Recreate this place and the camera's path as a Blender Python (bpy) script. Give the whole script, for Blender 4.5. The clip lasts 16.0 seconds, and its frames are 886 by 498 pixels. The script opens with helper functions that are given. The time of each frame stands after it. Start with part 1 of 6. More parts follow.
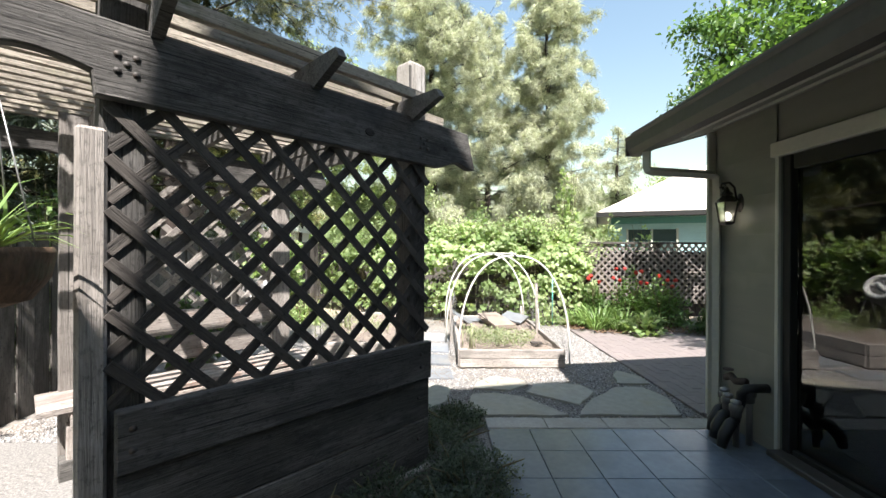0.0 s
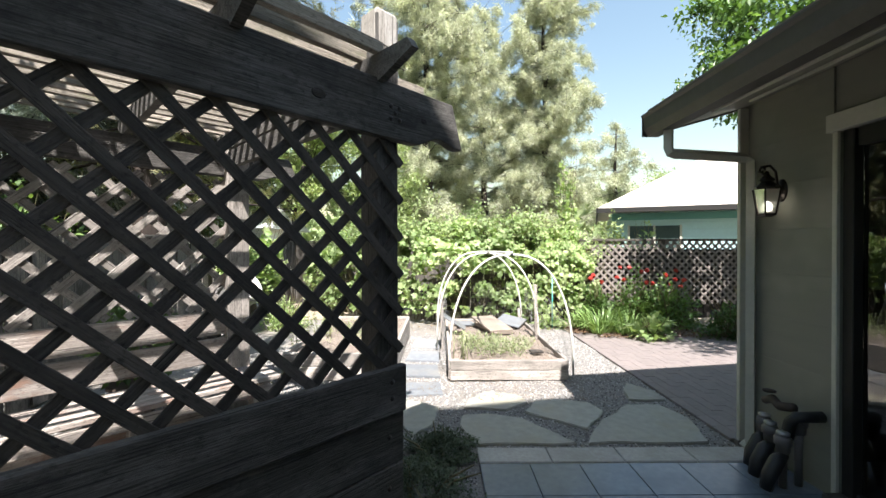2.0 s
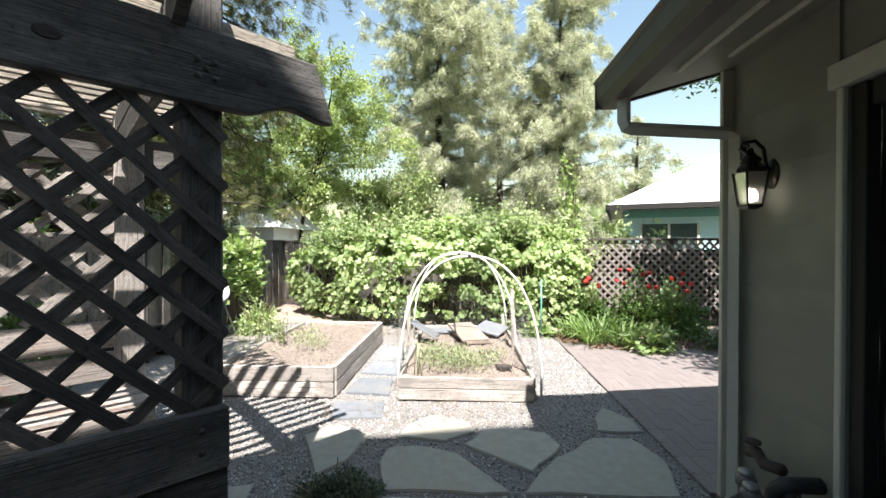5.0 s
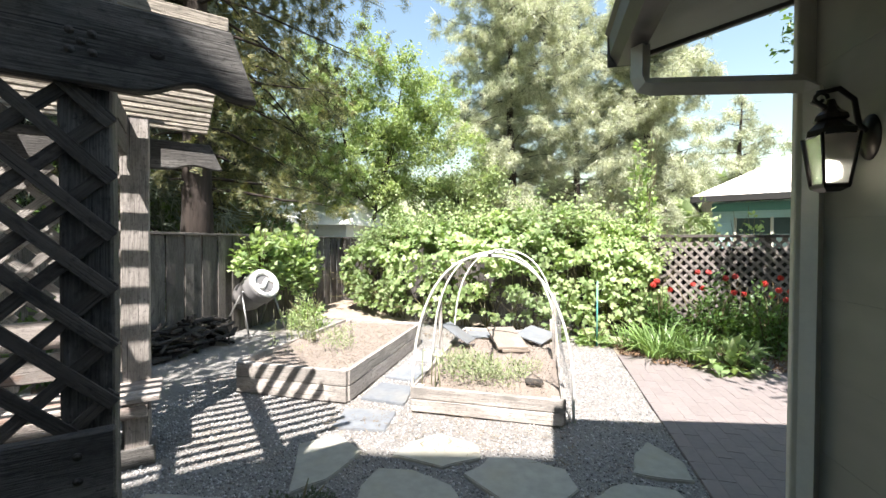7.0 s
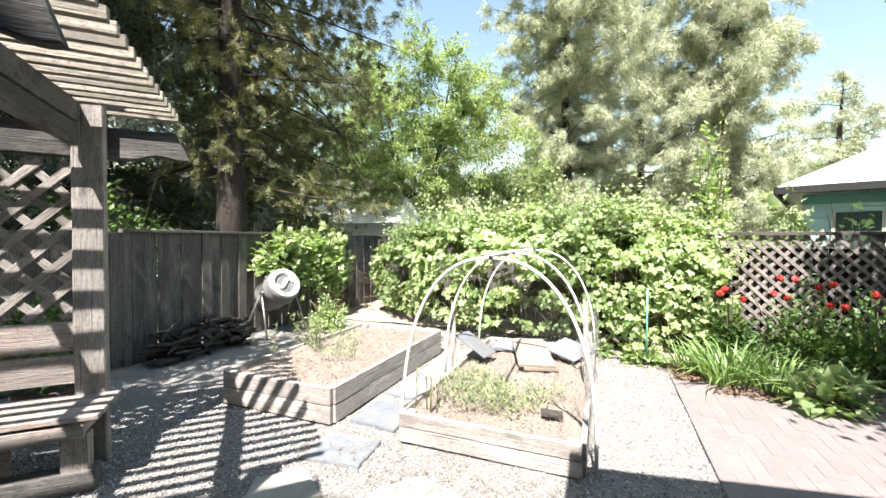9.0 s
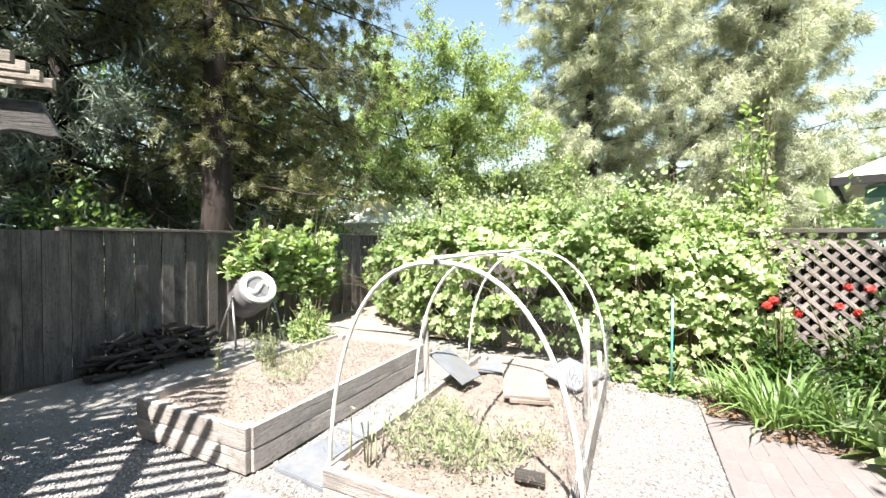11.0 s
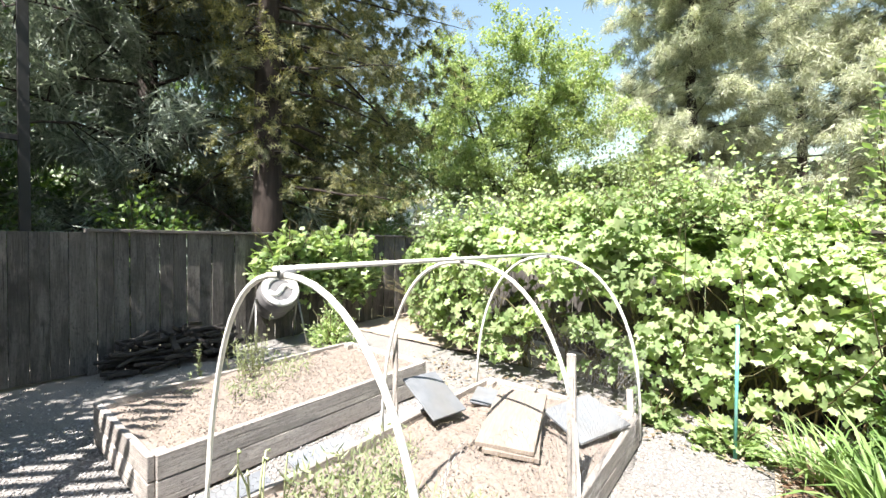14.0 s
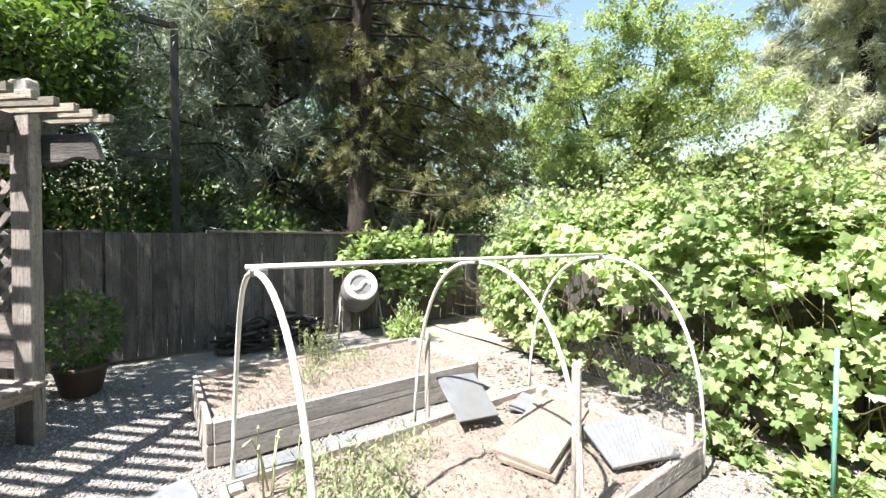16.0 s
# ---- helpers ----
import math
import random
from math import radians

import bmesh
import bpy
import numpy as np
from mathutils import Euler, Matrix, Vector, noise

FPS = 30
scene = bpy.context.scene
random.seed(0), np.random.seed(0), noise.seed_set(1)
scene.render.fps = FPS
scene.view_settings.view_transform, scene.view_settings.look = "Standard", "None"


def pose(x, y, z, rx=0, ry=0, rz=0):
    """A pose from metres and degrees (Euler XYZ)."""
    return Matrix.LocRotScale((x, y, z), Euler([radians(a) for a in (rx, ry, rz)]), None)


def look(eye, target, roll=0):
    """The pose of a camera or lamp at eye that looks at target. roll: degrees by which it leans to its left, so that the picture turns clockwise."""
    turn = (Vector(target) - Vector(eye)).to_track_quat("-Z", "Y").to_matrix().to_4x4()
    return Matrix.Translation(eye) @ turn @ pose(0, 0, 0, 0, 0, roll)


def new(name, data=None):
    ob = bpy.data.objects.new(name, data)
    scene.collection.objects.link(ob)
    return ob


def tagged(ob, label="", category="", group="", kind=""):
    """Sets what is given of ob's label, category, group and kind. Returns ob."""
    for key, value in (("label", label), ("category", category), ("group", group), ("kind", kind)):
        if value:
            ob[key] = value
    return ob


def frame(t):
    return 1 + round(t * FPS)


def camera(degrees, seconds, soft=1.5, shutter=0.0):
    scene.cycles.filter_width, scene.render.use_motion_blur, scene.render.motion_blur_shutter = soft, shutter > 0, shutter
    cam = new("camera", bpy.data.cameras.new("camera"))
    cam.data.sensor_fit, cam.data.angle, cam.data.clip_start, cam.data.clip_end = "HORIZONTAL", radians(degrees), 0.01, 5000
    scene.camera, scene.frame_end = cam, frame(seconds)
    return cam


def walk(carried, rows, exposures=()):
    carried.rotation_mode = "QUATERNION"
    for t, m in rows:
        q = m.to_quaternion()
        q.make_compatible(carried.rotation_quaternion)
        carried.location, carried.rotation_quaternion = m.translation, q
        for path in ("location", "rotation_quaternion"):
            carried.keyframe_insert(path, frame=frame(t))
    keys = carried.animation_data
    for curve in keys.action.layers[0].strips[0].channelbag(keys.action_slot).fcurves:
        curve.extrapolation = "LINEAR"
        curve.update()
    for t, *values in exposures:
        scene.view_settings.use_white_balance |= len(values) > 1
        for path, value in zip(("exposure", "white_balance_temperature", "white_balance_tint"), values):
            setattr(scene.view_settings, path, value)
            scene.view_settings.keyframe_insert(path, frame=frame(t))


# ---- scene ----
cam = camera(95.5, 16.0)
METRES, EYE, TILT, LEAN, TURN = 5.6, 1.45, 0.0, 0.0, 0.0
ROWS = [
    (0.0, 0.0, 0.0, 0.0, 0.0, -0.06, -0.24),
    (0.5, -0.0051, 0.0221, 0.0004, -0.04, -0.13, -0.22),
    (1.0, -0.0057, 0.0428, -0.0005, -0.14, -0.18, -0.16),
    (1.5, 0.0024, 0.0697, -0.0013, -0.3, -0.25, -0.01),
    (2.0, 0.0177, 0.0985, 0.0004, -0.43, -0.33, 0.02),
    (2.5, 0.0304, 0.1194, -0.0005, -0.52, -0.27, -0.04),
    (3.0, 0.0527, 0.1404, -0.0007, -0.59, -0.35, 0.01),
    (3.5, 0.0784, 0.1574, 0.0003, -0.54, -0.28, 0.01),
    (6.0, 0.1907, 0.2348, 0.0047, 7.6, -0.73, -0.07),
    (6.5, 0.214, 0.2579, 0.0057, 10.56, -0.81, -0.07),
    (7.0, 0.2348, 0.2817, 0.0048, 13.89, -0.97, -0.19),
    (7.5, 0.2483, 0.3083, 0.0037, 16.54, -1.09, -0.26),
    (8.0, 0.2627, 0.3391, 0.0051, 18.91, -1.18, -0.16),
    (8.5, 0.2741, 0.3719, 0.007, 20.3, -1.24, -0.24),
    (9.0, 0.2869, 0.4099, 0.0066, 22.03, -1.27, -0.23),
    (11.5, 0.3177, 0.618, 0.0037, 26.26, -1.16, -0.24),
    (12.0, 0.3244, 0.6607, 0.0043, 26.81, -1.08, -0.31),
    (12.5, 0.3363, 0.691, 0.0032, 27.28, -0.84, -0.33),
    (13.0, 0.3536, 0.7151, 0.0043, 30.6, -0.88, -0.21),
    (13.5, 0.3745, 0.734, 0.0055, 35.3, -0.97, -0.34),
    (14.0, 0.3909, 0.7513, 0.0064, 38.39, -1.06, -0.38),
    (14.5, 0.4063, 0.7726, 0.0062, 40.41, -1.16, -0.35),
    (15.0, 0.4206, 0.7917, 0.0085, 43.61, -1.18, -0.44),
    (15.5, 0.4386, 0.8091, 0.0089, 48.36, -1.26, -0.29),
    (16.0, 0.4576, 0.8278, 0.0087, 54.06, -1.41, -0.27),
]
EXPOSURES = [(0.0, 1.78), (3.5, 1.74), (6.0, 1.82), (9.0, 1.98), (12.0, 1.98), (16.0, 1.95)]
walk(cam, [(t, pose(0, 0, EYE, TILT, LEAN, TURN) @ pose(METRES * x, METRES * y, METRES * z, 90 + pitch, roll, yaw)) for t, x, y, z, yaw, pitch, roll in ROWS], EXPOSURES)

# ---------------------------------------------------------------- light
SUN = Vector((0.075, -0.618, 1.0)).normalized()
world = bpy.data.worlds.new("sky")
scene.world = world
world.use_nodes = True
wn = world.node_tree.nodes
sky = wn.new("ShaderNodeTexSky")
sky.sky_type = 'NISHITA'
sky.sun_disc = False
sky.dust_density = 1.0
sky.air_density = 2.0
sky.ozone_density = 1.4
sky.sun_elevation = math.asin(SUN.z)
sky.sun_rotation = math.atan2(SUN.x, SUN.y)
wn["Background"].inputs["Strength"].default_value = 0.066
world.node_tree.links.new(sky.outputs[0], wn["Background"].inputs["Color"])
sun = new("sun", bpy.data.lights.new("sun", 'SUN'))
sun.data.energy = 5.0
sun.data.angle = radians(0.55)
sun.data.color = (1.0, 0.95, 0.905)
sun.matrix_basis = look(SUN * 40, (0, 0, 0))

# ---------------------------------------------------------------- materials
def nodes_of(name):
    m = bpy.data.materials.new(name)
    m.use_nodes = True
    nt = m.node_tree
    return m, nt, nt.nodes["Principled BSDF"]


def mix_rgb(nt, fac, a, b, kind='MIX'):
    n = nt.nodes.new("ShaderNodeMix")
    n.data_type = 'RGBA'
    n.blend_type = kind
    for sock, v in ((n.inputs[0], fac), (n.inputs[6], a), (n.inputs[7], b)):
        if isinstance(v, (int, float)):
            sock.default_value = v
        elif isinstance(v, tuple):
            sock.default_value = (*v, 1)
        else:
            nt.links.new(v, sock)
    return n.outputs[2]


def ramp(nt, fac, lo, hi):
    n = nt.nodes.new("ShaderNodeMapRange")
    n.inputs[1].default_value, n.inputs[2].default_value = lo, hi
    nt.links.new(fac, n.inputs[0])
    return n.outputs[0]


def noise_tex(nt, scale, detail=4.0, stretch=(1, 1, 1), rough=0.55, shift=True):
    tc = nt.nodes.new("ShaderNodeTexCoord")
    mp = nt.nodes.new("ShaderNodeMapping")
    mp.inputs["Scale"].default_value = stretch
    nt.links.new(tc.outputs["Object"], mp.inputs[0])
    if shift:
        oi = nt.nodes.new("ShaderNodeObjectInfo")
        mul = nt.nodes.new("ShaderNodeMath")
        mul.operation = 'MULTIPLY'
        mul.inputs[1].default_value = 37.0
        nt.links.new(oi.outputs["Random"], mul.inputs[0])
        nt.links.new(mul.outputs[0], mp.inputs["Location"])
    n = nt.nodes.new("ShaderNodeTexNoise")
    n.inputs["Scale"].default_value = scale
    n.inputs["Detail"].default_value = detail
    n.inputs["Roughness"].default_value = rough
    nt.links.new(mp.outputs[0], n.inputs["Vector"])
    return n.outputs["Fac"]


def bump(nt, bsdf, height, strength, dist):
    b = nt.nodes.new("ShaderNodeBump")
    b.inputs["Strength"].default_value = strength
    b.inputs["Distance"].default_value = dist
    nt.links.new(height, b.inputs["Height"])
    nt.links.new(b.outputs[0], bsdf.inputs["Normal"])


def surface(name, a, b, fine=40.0, coarse=4.0, stretch=(1, 1, 1), rough=0.8, relief=0.3, depth=0.004, stain=None, vary=0.25, metal=0.0, island=False):
    """Two colours mixed by fine grain, with stains by a coarse noise, varied from piece to piece."""
    m, nt, bs = nodes_of(name)
    f = noise_tex(nt, fine, 6.0, stretch)
    c = noise_tex(nt, coarse, 3.0)
    col = mix_rgb(nt, ramp(nt, f, 0.3, 0.7), a, b)
    st = stain if stain else tuple(x * 0.6 for x in a)
    col = mix_rgb(nt, ramp(nt, c, 0.52, 0.8), col, st)
    if vary:
        src = nt.nodes.new("ShaderNodeNewGeometry").outputs["Random Per Island"] if island else nt.nodes.new("ShaderNodeObjectInfo").outputs["Random"]
        hv = nt.nodes.new("ShaderNodeHueSaturation")
        mr = nt.nodes.new("ShaderNodeMapRange")
        mr.inputs[3].default_value, mr.inputs[4].default_value = 1 - vary, 1 + vary
        nt.links.new(src, mr.inputs[0])
        nt.links.new(mr.outputs[0], hv.inputs["Value"])
        nt.links.new(col, hv.inputs["Color"])
        col = hv.outputs[0]
    nt.links.new(col, bs.inputs["Base Color"])
    bs.inputs["Roughness"].default_value = rough
    bs.inputs["Metallic"].default_value = metal
    bump(nt, bs, f, relief, depth)
    return m


def wood(name, a, b, stain, vary=0.25):
    """Weathered wood: long grain, dark stains, and paler silvered patches."""
    m = surface(name, a, b, 9.0, 2.2, (0.7, 16.0, 16.0), 0.88, 0.9, 0.007, stain, vary)
    nt = m.node_tree
    bs = nt.nodes["Principled BSDF"]
    base = bs.inputs["Base Color"].links[0].from_socket
    p = noise_tex(nt, 1.6, 5.0, (1.0, 5.0, 5.0), 0.65)
    pale = tuple(min(0.7, x * 1.7 + 0.01) for x in a)
    half = nt.nodes.new("ShaderNodeMath")
    half.operation = 'MULTIPLY'
    half.inputs[1].default_value = 0.6
    nt.links.new(ramp(nt, p, 0.50, 0.72), half.inputs[0])
    col = mix_rgb(nt, half.outputs[0], base, pale)
    crack = noise_tex(nt, 3.0, 2.0, (0.5, 30.0, 30.0), 0.5)
    col = mix_rgb(nt, ramp(nt, crack, 0.36, 0.30), col, tuple(x * 0.35 for x in b))
    speck = noise_tex(nt, 55.0, 8.0, (0.6, 1.0, 1.0), 0.7)
    col = mix_rgb(nt, ramp(nt, speck, 0.52, 0.72), col, tuple(x * 0.5 for x in b))
    blot = noise_tex(nt, 3.4, 6.0, (0.7, 1.6, 1.6), 0.7)
    col = mix_rgb(nt, ramp(nt, blot, 0.56, 0.68), col, stain)
    nt.links.new(col, bs.inputs["Base Color"])
    return m


def leaf_mat(name, a, b, rough=0.5, glow=0.35, tint=(1.15, 1.2, 0.5)):
    """A leaf: glossy front and light shining through it, varied leaf by leaf."""
    m, nt, bs = nodes_of(name)
    rnd = nt.nodes.new("ShaderNodeNewGeometry").outputs["Random Per Island"]
    col = mix_rgb(nt, rnd, a, b)
    c = noise_tex(nt, 0.7, 2.0, shift=False)
    col = mix_rgb(nt, ramp(nt, c, 0.4, 0.75), col, tuple(x * 0.65 for x in a))
    nt.links.new(col, bs.inputs["Base Color"])
    bs.inputs["Roughness"].default_value = rough
    tr = nt.nodes.new("ShaderNodeBsdfTranslucent")
    nt.links.new(mix_rgb(nt, 1.0, col, tint, 'MULTIPLY'), tr.inputs["Color"])
    mx = nt.nodes.new("ShaderNodeMixShader")
    mx.inputs[0].default_value = glow
    nt.links.new(bs.outputs[0], mx.inputs[1])
    nt.links.new(tr.outputs[0], mx.inputs[2])
    nt.links.new(mx.outputs[0], nt.nodes["Material Output"].inputs["Surface"])
    return m


def plain(name, col, rough=0.5, metal=0.0):
    return surface(name, col, tuple(c * 0.85 for c in col), 60, 5, (1, 1, 1), rough, 0.08, 0.001, tuple(c * 0.75 for c in col), 0.0, metal)


M = {}
# Same wood as the silver one, darkened for the pergola's shaded parts.
M["timber"] = wood("shaded_weathered_timber", (0.118, 0.110, 0.102), (0.040, 0.037, 0.034), (0.026, 0.024, 0.022))
M["slat"] = wood("pale_slat", (0.34, 0.30, 0.25), (0.20, 0.175, 0.14), (0.15, 0.145, 0.09))
# Dark colour also carries the shade on the pergola's front screen.
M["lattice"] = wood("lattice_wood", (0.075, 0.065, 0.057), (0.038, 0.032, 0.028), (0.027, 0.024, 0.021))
M["lattice_pale"] = wood("grey_lattice", (0.25, 0.215, 0.20), (0.15, 0.13, 0.118), (0.10, 0.09, 0.08))
M["bench"] = wood("bench_wood", (0.31, 0.275, 0.25), (0.18, 0.155, 0.138), (0.20, 0.12, 0.09))
# The pergola's wood again, paler in place of the sun on it.
M["silver"] = wood("sunlit_silvered_timber", (0.29, 0.262, 0.24), (0.16, 0.142, 0.128), (0.11, 0.098, 0.086))
# Palest wood, with the sun on the post tops put into its colour.
M["sunlit_top"] = wood("sunlit_post_top", (0.48, 0.45, 0.41), (0.34, 0.31, 0.28), (0.27, 0.245, 0.22))
M["fence"] = wood("fence_wood", (0.135, 0.122, 0.111), (0.062, 0.055, 0.049), (0.042, 0.037, 0.034), 0.32)
M["bedwood"] = wood("bed_wood", (0.39, 0.352, 0.32), (0.26, 0.234, 0.214), (0.18, 0.165, 0.15), 0.15)
M["log"] = wood("log_bark", (0.045, 0.038, 0.033), (0.020, 0.017, 0.015), (0.014, 0.012, 0.011), 0.5)
# Near black holds the shade behind the lattice fence; the knots use it too.
M["shade_knot"] = wood("shade_and_knot_wood", (0.03, 0.024, 0.021), (0.018, 0.015, 0.013), (0.012, 0.010, 0.009))
M["bark"] = surface("tree_bark", (0.045, 0.032, 0.026), (0.016, 0.012, 0.010), 9, 2, (1, 1, 0.12), 0.95, 1.0, 0.03, None, 0.1)
M["gravel"] = surface("gravel_ground", (0.27, 0.255, 0.24), (0.12, 0.115, 0.11), 70, 1.1, (1, 1, 1), 0.95, 1.0, 0.012, (0.26, 0.22, 0.18), 0.0)
M["pebble"] = surface("pebble", (0.39, 0.375, 0.365), (0.25, 0.24, 0.235), 60, 2, (1, 1, 1), 0.9, 0.2, 0.002, (0.34, 0.27, 0.22), 0.55, island=True)
M["earth"] = surface("earth", (0.36, 0.30, 0.24), (0.24, 0.195, 0.15), 25, 0.8, (1, 1, 1), 1.0, 0.8, 0.02, (0.20, 0.17, 0.12), 0.0)
M["soil"] = surface("dry_soil", (0.255, 0.212, 0.18), (0.165, 0.136, 0.115), 45, 5, (1, 1, 1), 1.0, 1.0, 0.012, (0.20, 0.165, 0.14), 0.0)
M["flag"] = surface("flagstone", (0.335, 0.325, 0.285), (0.26, 0.252, 0.222), 14, 2.5, (1, 1, 1), 0.75, 0.35, 0.006, (0.30, 0.27, 0.20), 0.12)
M["slate"] = surface("slate", (0.20, 0.215, 0.23), (0.15, 0.16, 0.18), 14, 2.5, (1, 1, 1), 0.7, 0.4, 0.006, (0.26, 0.25, 0.23), 0.2)
M["tile"] = surface("patio_tile", (0.145, 0.172, 0.21), (0.115, 0.138, 0.172), 22, 2.6, (1, 1, 1), 0.24, 0.25, 0.002, (0.095, 0.11, 0.13), 0.08)
M["mortar"] = surface("mortar", (0.13, 0.13, 0.13), (0.09, 0.09, 0.09), 80, 6, (1, 1, 1), 0.95, 0.4, 0.003, None, 0.0)
M["sand"] = surface("joint_sand", (0.215, 0.182, 0.17), (0.185, 0.157, 0.148), 60, 4, (1, 1, 1), 1.0, 0.4, 0.003, None, 0.0)
M["kerb"] = surface("concrete_edge", (0.42, 0.40, 0.36), (0.33, 0.31, 0.28), 35, 3, (1, 1, 1), 0.85, 0.3, 0.003, (0.28, 0.26, 0.22), 0.05)
M["brick"] = surface("path_brick", (0.19, 0.162, 0.156), (0.16, 0.137, 0.132), 30, 3, (1, 1, 1), 0.85, 0.35, 0.003, (0.20, 0.165, 0.155), 0.06)
M["siding"] = surface("house_siding", (0.21, 0.205, 0.17), (0.19, 0.185, 0.155), 12, 2, (0.15, 1, 1), 0.6, 0.12, 0.002, (0.28, 0.272, 0.225), 0.0)
M["trim"] = surface("house_trim", (0.50, 0.485, 0.41), (0.45, 0.435, 0.37), 30, 2, (1, 1, 1), 0.5, 0.08, 0.001, (0.5, 0.47, 0.38), 0.0)
M["gutter"] = surface("gutter_paint", (0.075, 0.066, 0.058), (0.062, 0.055, 0.048), 30, 2, (1, 1, 1), 0.5, 0.06, 0.001, (0.10, 0.09, 0.078), 0.0)
M["roof"] = surface("roof_shingle", (0.20, 0.17, 0.15), (0.13, 0.11, 0.10), 60, 3, (1, 1, 1), 0.95, 0.5, 0.004, None, 0.0)
M["dark"] = plain("dark_metal", (0.012, 0.011, 0.010), 0.65, 0.0)
M["bronze"] = plain("dark_bronze", (0.03, 0.024, 0.02), 0.35, 0.6)
M["ground"] = surface("far_ground", (0.15, 0.135, 0.10), (0.09, 0.09, 0.06), 8, 0.3, (1, 1, 1), 1.0, 0.6, 0.02, (0.07, 0.085, 0.045), 0.0)
M["iron"] = surface("dark_bolt_iron", (0.06, 0.055, 0.05), (0.03, 0.026, 0.024), 90, 12, (1, 1, 1), 0.55, 0.3, 0.001, (0.09, 0.06, 0.045), 0.3, 0.5)
M["steel"] = plain("galvanised_steel", (0.36, 0.35, 0.34), 0.5, 0.8)
M["rust"] = surface("rusty_iron", (0.075, 0.05, 0.042), (0.035, 0.028, 0.026), 60, 12, (1, 1, 1), 0.8, 0.4, 0.002, None, 0.2)
M["pvc"] = surface("white_pipe", (0.78, 0.77, 0.72), (0.70, 0.69, 0.64), 30, 4, (1, 1, 1), 0.4, 0.05, 0.001, (0.6, 0.57, 0.5), 0.0)
M["rubber"] = plain("black_rubber", (0.015, 0.015, 0.016), 0.6)
M["greypipe"] = plain("grey_pipe", (0.12, 0.11, 0.105), 0.5)
M["barrel"] = surface("grey_plastic", (0.17, 0.165, 0.165), (0.125, 0.12, 0.12), 40, 4, (1, 1, 1), 0.5, 0.1, 0.002, (0.20, 0.185, 0.175), 0.0)
M["lid"] = surface("white_plastic", (0.72, 0.71, 0.68), (0.66, 0.65, 0.62), 40, 5, (1, 1, 1), 0.5, 0.1, 0.002, (0.5, 0.48, 0.45), 0.0)
M["teal"] = surface("teal_siding", (0.14, 0.34, 0.34), (0.12, 0.30, 0.30), 20, 1, (1, 1, 1), 0.6, 0.1, 0.002, (0.12, 0.28, 0.28), 0.0)
M["teal_light"] = surface("pale_blue_siding", (0.42, 0.60, 0.62), (0.38, 0.55, 0.57), 20, 1, (1, 1, 1), 0.6, 0.1, 0.002, (0.36, 0.5, 0.52), 0.0)
M["pale_roof"] = surface("pale_roofing", (0.66, 0.60, 0.53), (0.58, 0.53, 0.47), 18, 0.8, (1, 1, 1), 0.9, 0.3, 0.01, (0.55, 0.5, 0.45), 0.0)
M["white_wall"] = surface("white_wall", (0.75, 0.75, 0.74), (0.68, 0.68, 0.68), 10, 0.7, (1, 1, 1), 0.7, 0.1, 0.003, (0.6, 0.6, 0.6), 0.0)
M["far_pane"] = plain("far_window_pane", (0.06, 0.085, 0.08), 0.15)
M["board"] = surface("old_plywood", (0.225, 0.185, 0.155), (0.155, 0.128, 0.105), 12, 3, (1, 8, 8), 0.85, 0.3, 0.003, (0.33, 0.28, 0.22), 0.15)
M["stake"] = surface("green_stake", (0.10, 0.36, 0.30), (0.08, 0.30, 0.25), 30, 6, (1, 1, 1), 0.5, 0.1, 0.001, (0.3, 0.4, 0.36), 0.0)
M["sheet"] = surface("slate_sheet", (0.185, 0.195, 0.21), (0.14, 0.15, 0.162), 14, 2.5, (1, 1, 1), 0.7, 0.4, 0.006, (0.16, 0.155, 0.145), 0.2)
M["coco"] = surface("coconut_fibre", (0.17, 0.10, 0.06), (0.08, 0.05, 0.03), 60, 8, (1, 1, 0.3), 1.0, 1.0, 0.01, (0.10, 0.11, 0.06), 0.0)
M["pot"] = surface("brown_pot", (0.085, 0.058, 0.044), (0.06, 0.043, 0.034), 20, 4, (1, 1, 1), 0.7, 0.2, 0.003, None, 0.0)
M["vine"] = leaf_mat("vine_leaf", (0.235, 0.345, 0.135), (0.60, 0.67, 0.385), 0.5, 0.48, (1.05, 1.15, 0.6))
M["stem"] = surface("vine_stem", (0.16, 0.11, 0.06), (0.10, 0.12, 0.05), 30, 5, (1, 1, 1), 0.9, 0.3, 0.003, None, 0.0)
M["pine"] = leaf_mat("pine_needles", (0.31, 0.34, 0.235), (0.79, 0.785, 0.625), 0.6, 0.44, (1.0, 1.05, 0.75))
M["redwood"] = leaf_mat("redwood_needles", (0.048, 0.072, 0.04), (0.42, 0.385, 0.175), 0.6, 0.32)
M["cedar"] = leaf_mat("cedar_needles", (0.12, 0.155, 0.12), (0.46, 0.51, 0.43), 0.6, 0.32, (1, 1.05, 0.8))
M["locust"] = leaf_mat("locust_leaf", (0.23, 0.325, 0.135), (0.53, 0.585, 0.33), 0.5, 0.48, (1.05, 1.1, 0.55))
M["dark_leaf"] = leaf_mat("dark_leaf", (0.06, 0.12, 0.04), (0.19, 0.28, 0.095), 0.45, 0.36)
M["far_leaf"] = leaf_mat("far_leaf", (0.25, 0.33, 0.155), (0.42, 0.48, 0.26), 0.6, 0.36, (1.05, 1.1, 0.6))
M["bright_leaf"] = leaf_mat("bright_leaf", (0.10, 0.19, 0.055), (0.19, 0.29, 0.10), 0.45, 0.4)
M["roof_leaf"] = leaf_mat("roof_tree_leaf", (0.05, 0.11, 0.035), (0.19, 0.31, 0.10), 0.4, 0.38)
